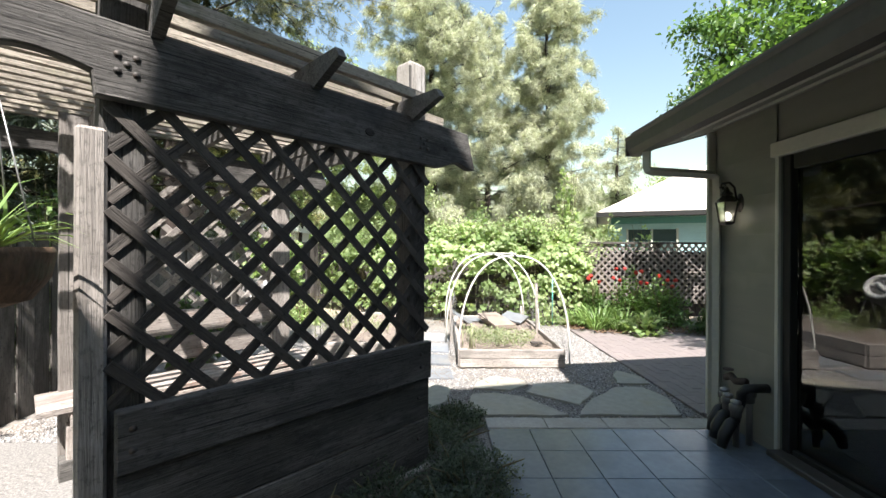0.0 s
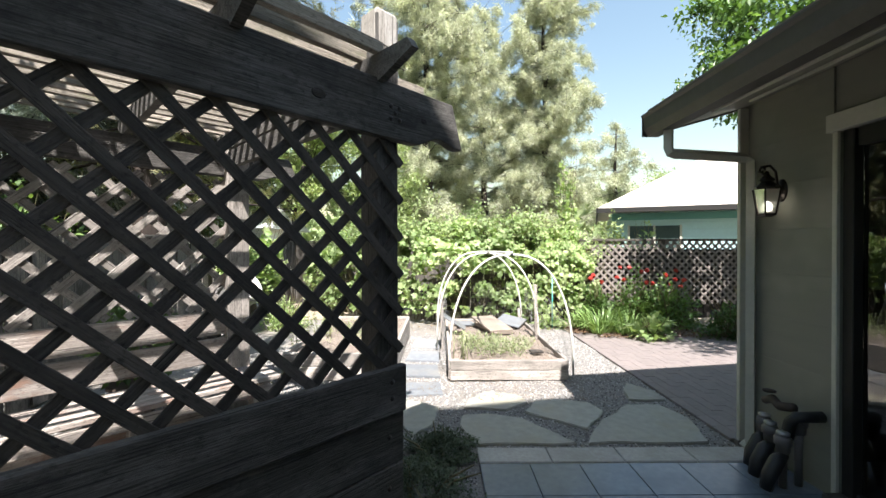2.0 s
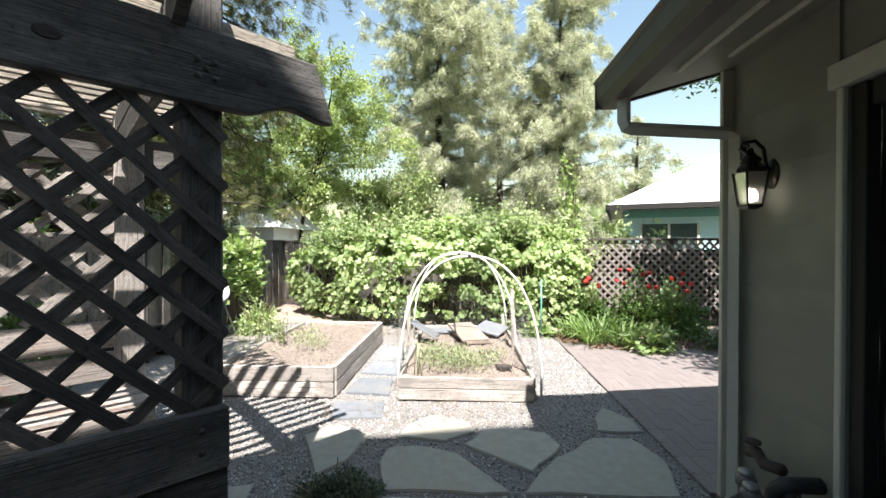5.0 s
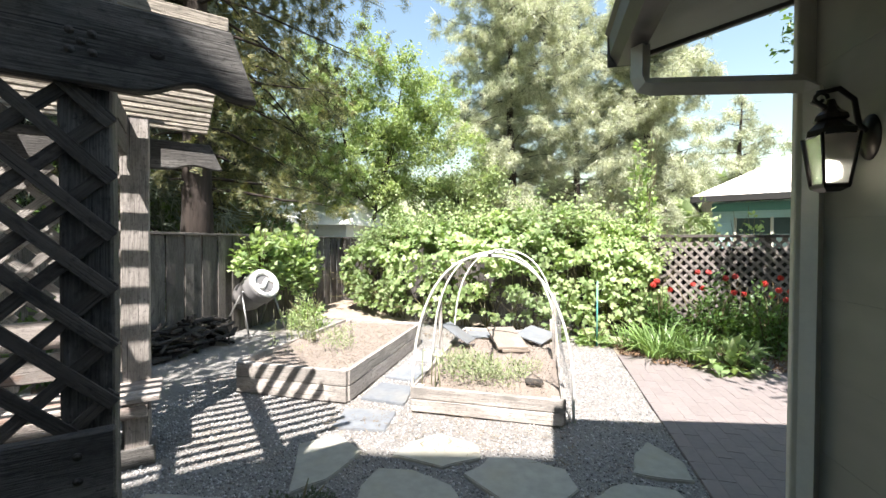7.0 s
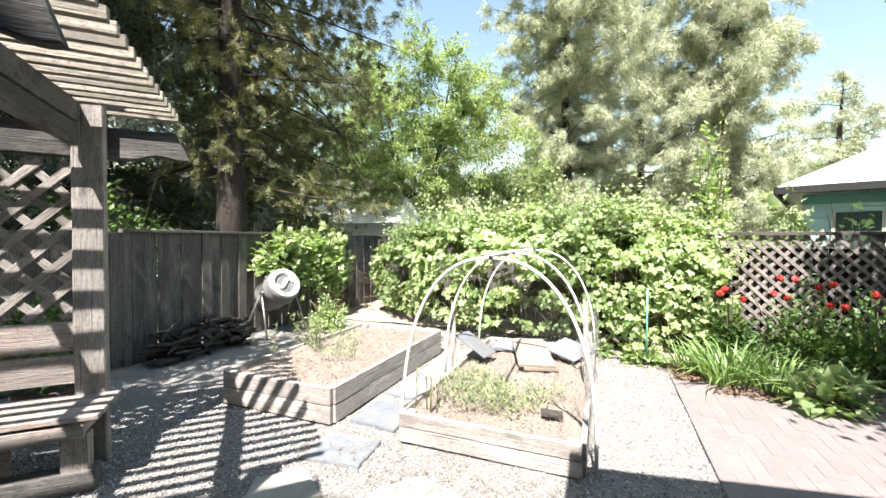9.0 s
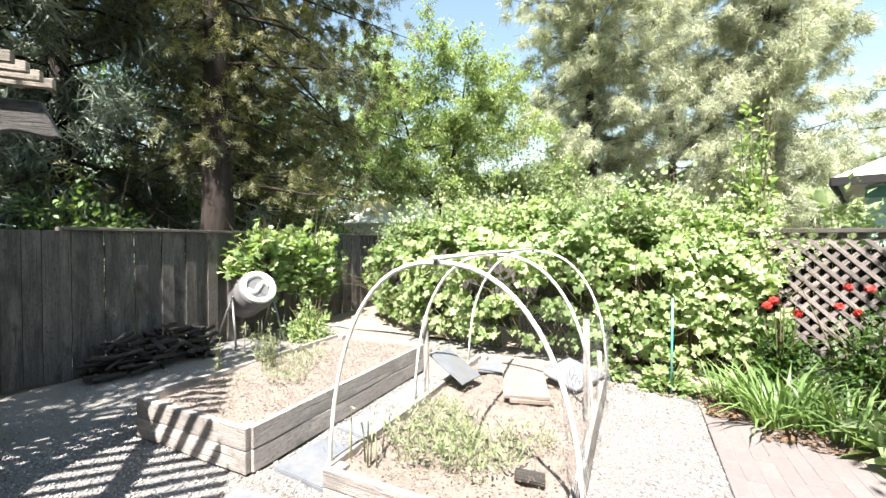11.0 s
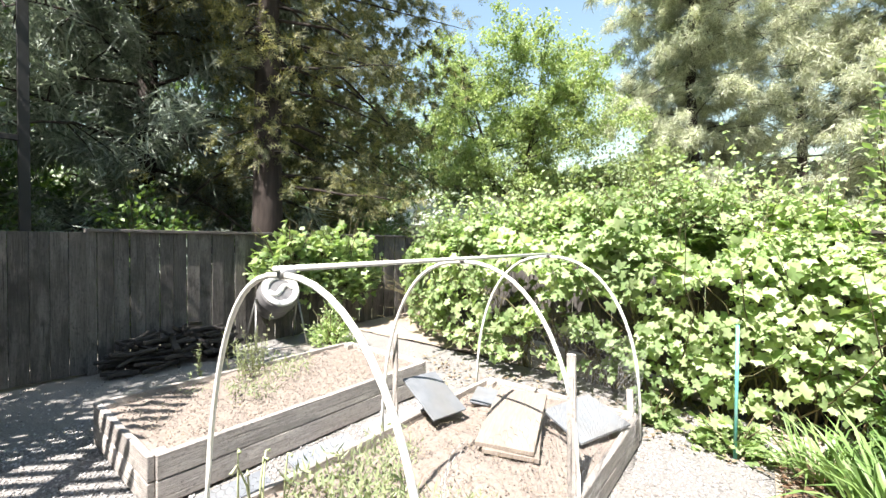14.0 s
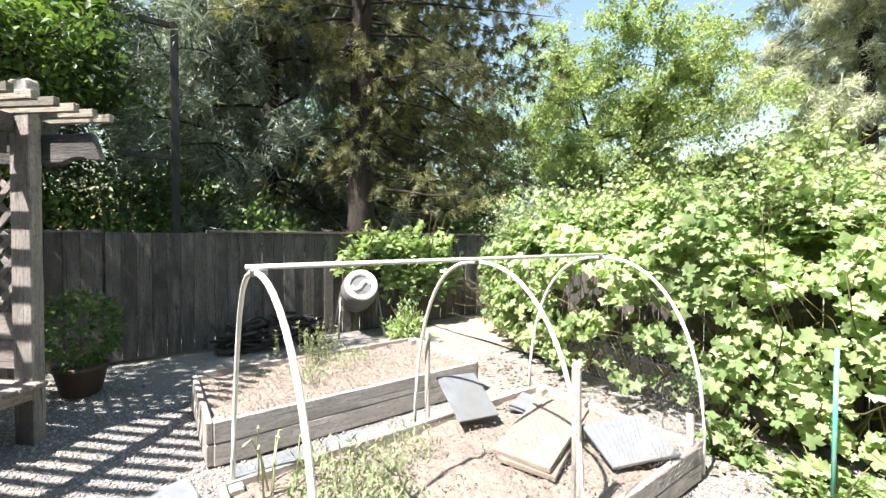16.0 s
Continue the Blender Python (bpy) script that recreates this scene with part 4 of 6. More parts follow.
fence_n = thing("fence", (-0.5, 9.7, 0), "dark weathered board fence behind the climbing vine", "fence", "garden fences")
c0, c1 = Vector((FX, 10.85, 0)), Vector((2.55, 8.72, 0))
d = (c1 - c0).normalized()
nb = Vector((d.y, -d.x, 0))
k, L = 0.08, (c1 - c0).length
while k < L:
    p = c0 + d * k + nb * (0.014 if int(k * 7) % 2 else 0)
    plank("board", p + Vector((0, 0, 0.03)), p + Vector((0, 0, 1.56)), 0.142, 0.018, M["fence"], fence_n, up=nb, bev=0.002)
    k += 0.149
plank("cap", c0 + Vector((0, 0, 1.58)), c1 + Vector((0, 0, 1.58)), 0.08, 0.035, M["fence"], fence_n)
for k in range(4):
    p = c0 + d * (L * k / 3) - nb * 0.06
    plank("post", p + Vector((0, 0, -0.03)), p + Vector((0, 0, 1.58)), 0.09, 0.09, M["fence"], fence_n, up=nb)
fence_e = thing("lattice_fence", (4.5, 8.6, 0), "brown lattice fence over boards coloured dark for shade", "fence", "garden fences")
lattice(fence_e, (2.45, 8.62, 0.30), (1, 0, 0), (0, -1, 0), 4.4, 1.26, 0.15, 0.042, M["lattice_pale"], 0.01)
# Backing boards coloured near black in place of the shade behind the laths.
for k in range(31):
    x = 2.5 + 0.145 * k
    plank("board", (x, 8.72, 0.0), (x, 8.72, 1.40), 0.138, 0.018, M["shade_knot"], fence_e, up=(0, 1, 0), bev=0.002)
plank("cap", (2.4, 8.61, 1.585), (6.9, 8.61, 1.585), 0.09, 0.045, M["lattice"], fence_e)
for x in (2.48, 4.6, 6.8):
    plank("post", (x, 8.66, -0.03), (x, 8.66, 1.58), 0.09, 0.09, M["lattice"], fence_e, up=(0, 1, 0))

# ---------------------------------------------------------------- compost barrel
bar = thing("compost_tumbler", (-3.04, 7.3, 0), "grey plastic compost drum with white lid on tube legs", "composter")
AX = Vector((0.84, -0.22, 0.48)).normalized()
SIDE = AX.cross(Vector((0, 0, 1))).normalized()
RISE = AX.cross(SIDE)
BM = Matrix.Translation((-3.03, 7.18, 0.80)) @ Matrix((SIDE, RISE, AX)).transposed().to_4x4()
part("drum", lathe([(0.16, -0.62), (0.215, -0.60), (0.235, -0.5), (0.25, -0.48), (0.25, -0.44), (0.248, -0.42), (0.265, -0.2), (0.28, -0.18), (0.28, -0.14), (0.265, -0.12), (0.265, -0.03), (0.25, 0.0), (0.2, 0.0)], 28), M["barrel"], bar, m=BM, smooth=True)
lidp = part("lid", lathe([(0.19, -0.01), (0.243, 0.0), (0.243, 0.028), (0.225, 0.036), (0.19, 0.03), (0.165, 0.022), (0.155, -0.022), (0.02, -0.022)], 28), M["lid"], bar, "white screw lid with a moulded grip", BM, True)
bm = bmesh.new()
tube_bm(bm, [(0.15 - 0.30 * k / 16, 0.062 * math.sin(k / 16 * math.tau), 0.0) for k in range(17)], [0.02 + 0.016 * math.sin(k / 16 * math.pi) for k in range(17)], 8)
part("grip", bm, M["lid"], lidp, "curved moulded grip", BM, smooth=True)
flat_ax = Vector((AX.x, AX.y, 0)).normalized()
for s in (1, -1):
    e = BM @ Vector((s * 0.28, 0.02, -0.22))
    for f_ in (0.26, -0.42):
        g_ = e + flat_ax * f_ + SIDE * (s * 0.06)
        tube("leg", [e, (g_.x, g_.y, 0.0)], 0.014, M["steel"], bar, 8)
    tube("axle", [e, BM @ Vector((s * 0.20, 0.02, -0.22))], 0.02, M["steel"], bar, 8)
ga, gb = [BM @ Vector((s * 0.34, 0.02, -0.22)) + flat_ax * 0.26 for s in (1, -1)]
tube("foot_bar", [(ga.x, ga.y, 0.014), (gb.x, gb.y, 0.014)], 0.012, M["steel"], bar, 8)

# log pile
pile = thing("log_pile", (-3.25, 6.0, 0), "heap of dark split firewood against the fence", "firewood")
rl = random.Random(11)
for k in range(90):
    yy = rl.uniform(5.35, 6.65)
    top = 0.46 * (1 - ((yy - 6.05) / 0.85) ** 2)
    z = rl.uniform(0.03, max(0.05, top))
    x = FX + 0.10 + rl.uniform(0.05, 0.55) * (1 - z / 0.65)
    a, l = rl.uniform(-0.9, 0.9) + (0 if rl.random() < 0.6 else 1.4), rl.uniform(0.2, 0.42)
    dv = Vector((math.cos(a) * 0.5, math.sin(a) * 0.9, rl.uniform(-0.25, 0.25))).normalized() * l / 2
    c = Vector((x, yy, z))
    plank("log", c - dv, c + dv, rl.choice((0.03, 0.05, 0.07)), rl.choice((0.03, 0.045)), M["log"], pile, bev=0.008)

# boards lying in the bed
def loose_board(c, l, w, t, rz, tilt, mat, label):
    m = pose(*c, tilt[0], tilt[1], rz)
    return tagged(put("loose_board", box_mesh(l, w, t, mat, 0.003, 0.002), None, m), label, "board", "boards on the bed")


loose_board((0.88, 6.66, 0.285), 0.72, 0.36, 0.03, 108, (0, -7), M["board"], "sunlit tan board propped on the soil")
loose_board((0.92, 6.60, 0.225), 0.60, 0.34, 0.03, 112, (2, -3), M["board"], "sunlit tan board propped on the soil")
loose_board((0.30, 6.50, 0.35), 0.40, 0.34, 0.015, 172, (4, -30), M["sheet"], "grey slate sheet leaning on the bed edge")
loose_board((0.50, 7.02, 0.215), 0.34, 0.28, 0.015, 20, (5, 4), M["sheet"], "grey slate sheet lying on the soil")
loose_board((1.24, 7.02, 0.26), 0.42, 0.40, 0.02, 60, (9, -8), M["sheet"], "grey slate sheet lying on the soil")
loose_board((1.25, 5.35, 0.20), 0.16, 0.09, 0.02, 10, (4, 3), M["log"], "small dark wood offcut on the soil")

# green stake
st = thing("plant_stake", (2.06, 7.6, 0), "teal-green metal plant stake in front of the vine", "stake")
tube("rod", [(2.07, 7.60, -0.03), (2.07, 7.60, 0.93)], 0.011, M["stake"], st, 8)

# dark pole beyond the fence
pole = thing("utility_pole", (-6.0, 5.0, 0), "dark square steel pole beyond the fence", "pole")
plank("shaft", (-6.0, 5.0, -0.05), (-6.0, 5.0, 5.4), 0.12, 0.12, M["dark"], pole, up=(0, 1, 0))
plank("cross_arm", (-6.0, 4.2, 2.9), (-6.0, 5.0, 2.9), 0.06, 0.08, M["dark"], pole)
plank("cross_arm", (-6.0, 4.5, 5.2), (-6.0, 5.0, 5.2), 0.06, 0.10, M["dark"], pole)

# ---------------------------------------------------------------- neighbouring houses
nh = thing("neighbour_house", (4.9, 12.8, 0), "teal neighbouring house with a pale hipped roof", "house", "neighbouring houses")
x0, y0, x1, y1, ez, rz_ = 4.9, 12.8, 16.0, 19.5, 2.62, 4.5
bm = bmesh.new()
v = [bm.verts.new(p) for p in ((x0, y0, ez), (x1, y0, ez), (x1, y1, ez), (x0, y1, ez), (x0 + 3.3, (y0 + y1) / 2, rz_), (x1 - 3.3, (y0 + y1) / 2, rz_))]
for f in ((0, 1, 5, 4), (1, 2, 5), (2, 3, 4, 5), (3, 0, 4), (3, 2, 1, 0)):
    bm.faces.new([v[i] for i in f])
part("roof", bm, M["pale_roof"], nh, "pale sunlit roof")
for a, b in (((x0, y0, ez - 0.07), (x1, y0, ez - 0.07)), ((x0, y0, ez - 0.07), (x0, y1, ez - 0.07))):
    plank("fascia", a, b, 0.05, 0.15, M["dark"], nh)
bm = bmesh.new()
bmesh.ops.create_cube(bm, size=1, matrix=pose((x0 + x1) / 2, (y0 + y1) / 2, 1.2) @ Matrix.Diagonal((x1 - x0 - 0.9, y1 - y0 - 0.9, 2.6, 1)))
part("wall", bm, M["teal_light"], nh, "pale blue-green lap siding")
for k in range(10):
    plank("siding_board", (x0 + 0.44, y0 + 0.44, 0.4 + 0.21 * k), (x1 - 0.45, y0 + 0.44, 0.4 + 0.21 * k), 0.02, 0.20, M["teal_light"], nh, bev=0.004)
plank("frieze", (x0 + 0.42, y0 + 0.42, 2.36), (x1 - 0.45, y0 + 0.42, 2.36), 0.04, 0.2, M["teal"], nh)
for wx in (6.5, 9.5):
    w = plank("window", (wx - 0.7, y0 + 0.43, 1.72), (wx + 0.7, y0 + 0.43, 1.72), 0.05, 0.72, M["far_pane"], nh)
    for dx in (-0.7, 0, 0.7):
        plank("window_frame", (wx + dx, y0 + 0.40, 1.34), (wx + dx, y0 + 0.40, 2.1), 0.06, 0.05, M["trim"], w)
nh.matrix_basis = Matrix.Translation((4.9, 12.8, 0)) @ Matrix.Rotation(radians(-21), 4, "Z")
wh = thing("white_house", (-12, 22.5, 0), "white low house glimpsed between the trees", "house", "neighbouring houses")
bm = bmesh.new()
bmesh.ops.create_cube(bm, size=1, matrix=pose(-12, 23, 1.2) @ Matrix.Diagonal((7, 5, 2.5, 1)))
part("wall", bm, M["white_wall"], wh)
bm = bmesh.new()
v = [bm.verts.new(p) for p in ((-16, 20.1, 2.35), (-8, 20.1, 2.35), (-8, 25.9, 2.35), (-16, 25.9, 2.35), (-14.5, 23, 4.1), (-9.0, 23, 4.1))]
for f in ((0, 1, 5, 4), (1, 2, 5), (2, 3, 4, 5), (3, 0, 4), (3, 2, 1, 0)):
    bm.faces.new([v[i] for i in f])
part("roof", bm, M["white_wall"], wh, "white sunlit roof")

# ---------------------------------------------------------------- trees
def limb(rng, p, d, length, r0, n=6, droop=0.0, wob=0.15):
    pts, radii = [Vector(p)], [r0]
    d = Vector(d).normalized()
    for k in range(n):
        d = (d + Vector(rng.normal(0, wob, 3)) + Vector((0, 0, -droop))).normalized()
        pts.append(pts[-1] + d * (length / n))
        radii.append(r0 * (1 - 0.85 * (k + 1) / n))
    return pts, radii


def conifer(name, at, h, r, material, label, seed, base=0.1, tufts=14, blades=9, blade=0.5, droop=0.10, trunk=0.22, per=5.0, lean_up=0.1, shape=0.8, tmpl=(NEEDLE, NEEDLE_F), spread=0.5, hang=0.35, skirt=0.5, pruned=None):
    """A needle tree: trunk, whorls of limbs, and tufts of needles along the limbs."""
    rng = np.random.default_rng(seed)
    tree = thing(name, at, label, "tree")
    at = Vector(at)
    bm = bmesh.new()
    tube_bm(bm, [at + Vector((0.06 * noise.noise(Vector((k * 0.5, seed, 0))), 0.06 * noise.noise(Vector((seed, k * 0.5, 5))), h * k / 9)) for k in range(10)], [trunk * (1 - 0.93 * k / 9) * (1.25 if k == 0 else 1) for k in range(10)], 10)
    part("trunk", bm, M["bark"], tree, smooth=True)
    bm = bmesh.new()
    locs, dirs = [], []
    nb = int(h * per)
    for i in range(nb):
        f = base + (1 - base) * (i + rng.random()) / nb
        z = h * f
        rad = r * max(0.12, (1 - ((f - 0.25) / 0.78) ** 2 if f > 0.25 else 1 - skirt * (0.25 - f) / 0.25) ** shape) * rng.uniform(0.6, 1.1)
        a = i * 2.39996 + rng.normal(0, 0.3)
        if pruned and f < pruned[1] and math.cos(a - pruned[0]) > 0.2:
            rad *= 0.22
        d = Vector((math.cos(a), math.sin(a), lean_up + rng.normal(0, 0.12)))
        pts, radii = limb(rng, at + Vector((0, 0, z)), d, rad, 0.015 + trunk * 0.11 * (1 - f), 5, droop, 0.10)
        tube_bm(bm, pts, radii, 4, False)
        m = max(3, int(tufts * rad / r))
        for k in range(m):
            t = (0.25 + 0.75 * (k + rng.random()) / m) * 5
            j = min(4, int(t))
            p = pts[j].lerp(pts[j + 1], t - j)
            s = spread * (0.4 + 0.6 * rad / r)
            locs.append(np.array(p) + rng.normal(0, 1, 3) * np.array((s, s, s * 0.55)) * 0.5)
            dd = (pts[j + 1] - pts[j]).normalized()
            dirs.append(np.array(dd))
    tagged(part("branchwork", bm, M["bark"], tree, smooth=True), kind="stuff")
    locs, dirs = np.array(locs), np.array(dirs)
    L = np.repeat(locs, blades, 0)
    D = np.repeat(dirs, blades, 0) * 0.9 + rng.normal(0, 0.75, (len(L), 3)) + np.array((0, 0, -hang))
    L = L + rng.normal(0, 0.12 * blade, L.shape)
    part_ob = scatter("crown", *tmpl, along(D, rng, blade * rng.uniform(0.6, 1.2, len(L))), L, material, tree)
    return tree


def broadleaf(name, at, h, r, material, label, seed, stems=3, limbs=26, leaves=9000, leaf=0.14, low=0.25, trunk=0.12, tmpl=(OVAL, OVAL_F), clump=0.5, squash=1.0, out=0.0):
    """A leafy tree: several stems, forking limbs, and leaves in clumps about their ends."""
    rng = np.random.default_rng(seed)
    tree = thing(name, at, label, "tree")
    at = Vector(at)
    bm = bmesh.new()
    ends = []
    bm_l = bmesh.new()
    for s in range(stems):
        a = s * math.tau / stems + rng.normal(0, 0.3)
        pts, radii = limb(rng, at - Vector((0, 0, 0.1)), (0.28 * math.cos(a), 0.28 * math.sin(a), 1), h * rng.uniform(0.75, 0.95), trunk * rng.uniform(0.7, 1), 9, 0, 0.07)
        tube_bm(bm, pts, radii, 8, False)
        for i in range(limbs // stems):
            f = low + (0.97 - low) * (i + rng.random()) / (limbs // stems)
            j = min(8, int(f * 9))
            p = pts[j].lerp(pts[j + 1], f * 9 - j)
            b = a + rng.normal(0, 1.3)
            rr = r * math.sqrt(max(0.08, 1 - ((f - 0.5) / 0.56) ** 2)) * rng.uniform(0.45, 1.0)
            q, qr = limb(rng, p, (math.cos(b), math.sin(b), rng.uniform(0.1, 0.7)), rr, max(0.012, radii[j] * 0.45), 6, 0.04, 0.16)
            tube_bm(bm_l, q, qr, 5, False)
            for k in (2, 3, 4, 5, 6):
                ends.append(np.array(q[k]))
                w, wr = limb(rng, q[k], rng.normal(0, 1, 3) + np.array((0, 0, 0.3)), rr * 0.3, qr[k] * 0.5 + 0.004, 3, 0.05, 0.2)
                tube_bm(bm_l, w, wr, 3, False)
                ends.append(np.array(w[-1]))
                ends.append(np.array(w[2]))
    part("trunk", bm, M["bark"], tree, smooth=True)
    tagged(part("branchwork", bm_l, M["bark"], tree, smooth=True), kind="stuff")
    ends = np.array(ends)
    per = max(1, leaves // len(ends))
    size = rng.uniform(0.4, 1.3, len(ends))
    L = np.repeat(ends, per, 0) + np.clip(rng.normal(0, 1, (len(ends) * per, 3)), -1.6, 1.6) * np.repeat(size, per)[:, None] * clump * np.array((1, 1, 0.6)) * 0.5
    D = rng.normal(0, 1, L.shape) + np.array((0, 0, -0.25))
    scatter("crown", *tmpl, along(D, rng, leaf * rng.uniform(0.6, 1.25, len(L)), (0, 0, 1.2)), L, material, tree)
    return tree


def bush(name, at, rx, ry, h, material, label, seed, leaves, leaf, tmpl=(OVAL, OVAL_F), category="shrub", stems=14, sag=0.0):
    """A low shrub: stems from the ground and leaves through an uneven dome."""
    rng = np.random.default_rng(seed)
    ob = thing(name, at, label, category)
    at = Vector(at)
    bm = bmesh.new()
    for s in range(stems):
        a, q = rng.uniform(0, math.tau), rng.uniform(0.2, 0.9)
        tube_bm(bm, [at + Vector((0.2 * rx * q * math.cos(a), 0.2 * ry * q * math.sin(a), -0.02)), at + Vector((0.6 * rx * q * math.cos(a), 0.6 * ry * q * math.sin(a), h * 0.5)), at + Vector((rx * q * math.cos(a), ry * q * math.sin(a), h * rng.uniform(0.6, 0.95)))], [0.012, 0.008, 0.003], 4, False)
    tagged(part("stemwork", bm, M["stem"], ob, smooth=True), kind="stuff")
    u = rng.normal(0, 1, (leaves, 3))
    u /= np.linalg.norm(u, axis=1, keepdims=True)
    u[:, 2] = np.abs(u[:, 2])
    rad = rng.uniform(0.25, 1.0, leaves) ** 0.5
    wob = np.array([0.75 + 0.45 * noise.noise(Vector((x * 2.2 + seed, y * 2.2, z * 2.2))) for x, y, z in u])
    L = u * (rad * wob)[:, None] * np.array((rx, ry, h)) + np.array(at)
    if sag:
        tail = np.array([max(0.0, noise.noise(Vector((y_ * 2.6, seed, 0))) + 0.35) for y_ in L[:, 1]])
        L[:, 2] -= sag * tail * rng.uniform(0, 1, leaves) ** 1.5 * (u[:, 0] > -0.2)
    D = u + rng.normal(0, 0.8, u.shape)
    scatter("foliage", *tmpl, along(D, rng, leaf * rng.uniform(0.6, 1.3, leaves), (0, 0, 1)), L, material, ob)
    return ob


def pine(name, at, h, r, material, label, seed, peak=0.35, low=0.55, base=0.08, per=4.6, clumps=10, needles=105, needle=0.47, trunk=0.35, rise=0.35):
    """A long-needled pine: rising limbs that carry mop-like hanging bunches of needles."""
    rng = np.random.default_rng(seed)
    tree = thing(name, at, label, "tree")
    at = Vector(at)
    bm = bmesh.new()
    tube_bm(bm, [at + Vector((0.3 * noise.noise(Vector((k * 0.4, seed, 0))), 0.3 * noise.noise(Vector((seed, k * 0.4, 5))), h * k / 9)) for k in range(10)], [trunk * (1 - 0.93 * k / 9) * (1.25 if k == 0 else 1) for k in range(10)], 10)
    part("trunk", bm, M["bark"], tree, smooth=True)
    bm = bmesh.new()
    heads, outs = [], []
    nb = int(h * per)
    for i in range(nb):
        f = base + (1 - base) * (i + rng.random()) / nb
        rad = r * (max(0.06, 1 - ((f - peak) / (1 - peak)) ** 2) ** 0.65 if f > peak else low + (1 - low) * f / peak) * rng.uniform(0.55, 1.12)
        a = i * 2.39996 + rng.normal(0, 0.4)
        d = Vector((math.cos(a), math.sin(a), rise + rng.normal(0, 0.2)))
        pts, radii = limb(rng, at + Vector((0, 0, h * f - rad * 0.2)), d, rad, 0.02 + trunk * 0.14 * (1 - f), 6, 0.10, 0.12)
        tube_bm(bm, pts, radii, 4, False)
        m = max(2, int(clumps * rad / r))
        for k in range(m):
            t = (0.16 + 0.84 * (k + rng.random()) / m) * 6
            j = min(5, int(t))
            p = pts[j].lerp(pts[j + 1], t - j)
            side = Vector(rng.normal(0, 1, 3)) * (0.11 * rad)
            side.z = side.z * 0.8 - 0.1
            q = p + side
            tube_bm(bm, [p, p.lerp(q, 0.6) + Vector((0, 0, 0.06)), q], [0.018, 0.012, 0.006], 3, False)
            heads.append(np.array(q))
            outs.append(np.array((math.cos(a), math.sin(a), 0.0)))
    tagged(part("branchwork", bm, M["bark"], tree, smooth=True), kind="stuff")
    heads, outs = np.array(heads), np.array(outs)
    size = rng.uniform(0.65, 1.3, len(heads))
    S = np.repeat(size, needles)
    L = np.repeat(heads, needles, 0) + rng.normal(0, 0.15, (len(S), 3)) * S[:, None] * needle / 0.47
    D = rng.normal(0, 0.75, (len(S), 3)) + np.repeat(outs, needles, 0) * 0.35 + np.array((0, 0, -0.55))
    scatter("crown", MOP, MOP_F, along(D, rng, needle * S * rng.uniform(0.6, 1.15, len(S))), L, material, tree)
    return tree


PINE_LABEL = "tall grey-green pine with long drooping needles"
pine("pine_tree", (-0.8, 29, 0), 28, 5.6, M["pine"], PINE_LABEL, 1, 0.56, 0.6, clumps=25, needles=112)
pine("pine_tree", (8.0, 31, 0), 25, 4.6, M["pine"], PINE_LABEL, 2, 0.34, 0.85, clumps=25, needles=105)
pine("pine_tree", (4.0, 36, 0), 22, 5.0, M["pine"], PINE_LABEL, 3, 0.45, 0.8, clumps=15, needles=75, needle=0.5)
pine("pine_tree", (14.3, 33, 0), 11.5, 3.2, M["pine"], "young grey-green pine with long drooping needles", 23, 0.4, 0.8, clumps=8, needles=90)
conifer("redwood_tree", (-5.47, 8.30, 0), 19, 4.2, M["redwood"], "dark redwood with brown-tipped drooping sprays", 4, 0.13, 34, 9, 0.27, 0.10, 0.31, 11.0, 0.05, 0.5, spread=0.85, hang=0.6, skirt=0.9, tmpl=(FEATHER, FEATHER_F), pruned=(-1.3, 0.32))
pine("cedar_tree", (-8.8, 7.2, 0), 15, 4.2, M["cedar"], "dense dark cedar beyond the fence", 5, 0.3, 0.8, 0.04, 7.0, 13, 95, 0.46, 0.28, 0.1)
conifer("cedar_tree", (-9.0, 11.8, 0), 17, 4.4, M["redwood"], "dense dark cedar beyond the fence", 6, 0.02, 36, 24, 0.23, 0.06, 0.28, 10.0, 0.05, 0.45, spread=0.9, hang=0.6, tmpl=(TIP, TIP_F))
pine("cedar_tree", (-12, 1.5, 0), 15, 4.5, M["cedar"], "dense dark cedar beyond the fence", 7, 0.3, 0.8, 0.04, 5.0, 9, 60, 0.6, 0.28, 0.1)
SMALL = (DIAMOND, DIAMOND_F)
broadleaf("locust_tree", (-8.7, 24.0, 0), 12.4, 5.6, M["locust"], "airy bright green tree with several thin stems", 8, 4, 76, 92000, 0.17, 0.29, 0.17, SMALL, 0.62)
broadleaf("roof_tree", (7.7, 6.5, 0), 8.0, 1.9, M["roof_leaf"], "bright green leafy tree above the roof", 9, 3, 42, 24000, 0.105, 0.6, 0.10, SMALL, 0.42)
broadleaf("roof_tree", (5.5, 4.6, 0), 6.0, 1.9, M["roof_leaf"], "bright green leafy tree above the roof", 19, 3, 42, 24000, 0.105, 0.5, 0.10, SMALL, 0.45)
broadleaf("far_tree", (-3.0, 27, 0), 7.0, 3.6, M["far_leaf"], "pale green tree in the distance", 10, 3, 36, 14000, 0.24, 0.15, 0.15, SMALL, 1.0)
broadleaf("far_tree", (15.5, 31, 0), 7.6, 3.4, M["far_leaf"], "pale green tree in the distance", 12, 3, 36, 16000, 0.22, 0.15, 0.15, SMALL, 1.0)
broadleaf("far_tree", (21, 36, 0), 8.5, 5.0, M["far_leaf"], "pale green tree in the distance", 13, 3, 36, 12000, 0.28, 0.15, 0.15, SMALL, 1.1)
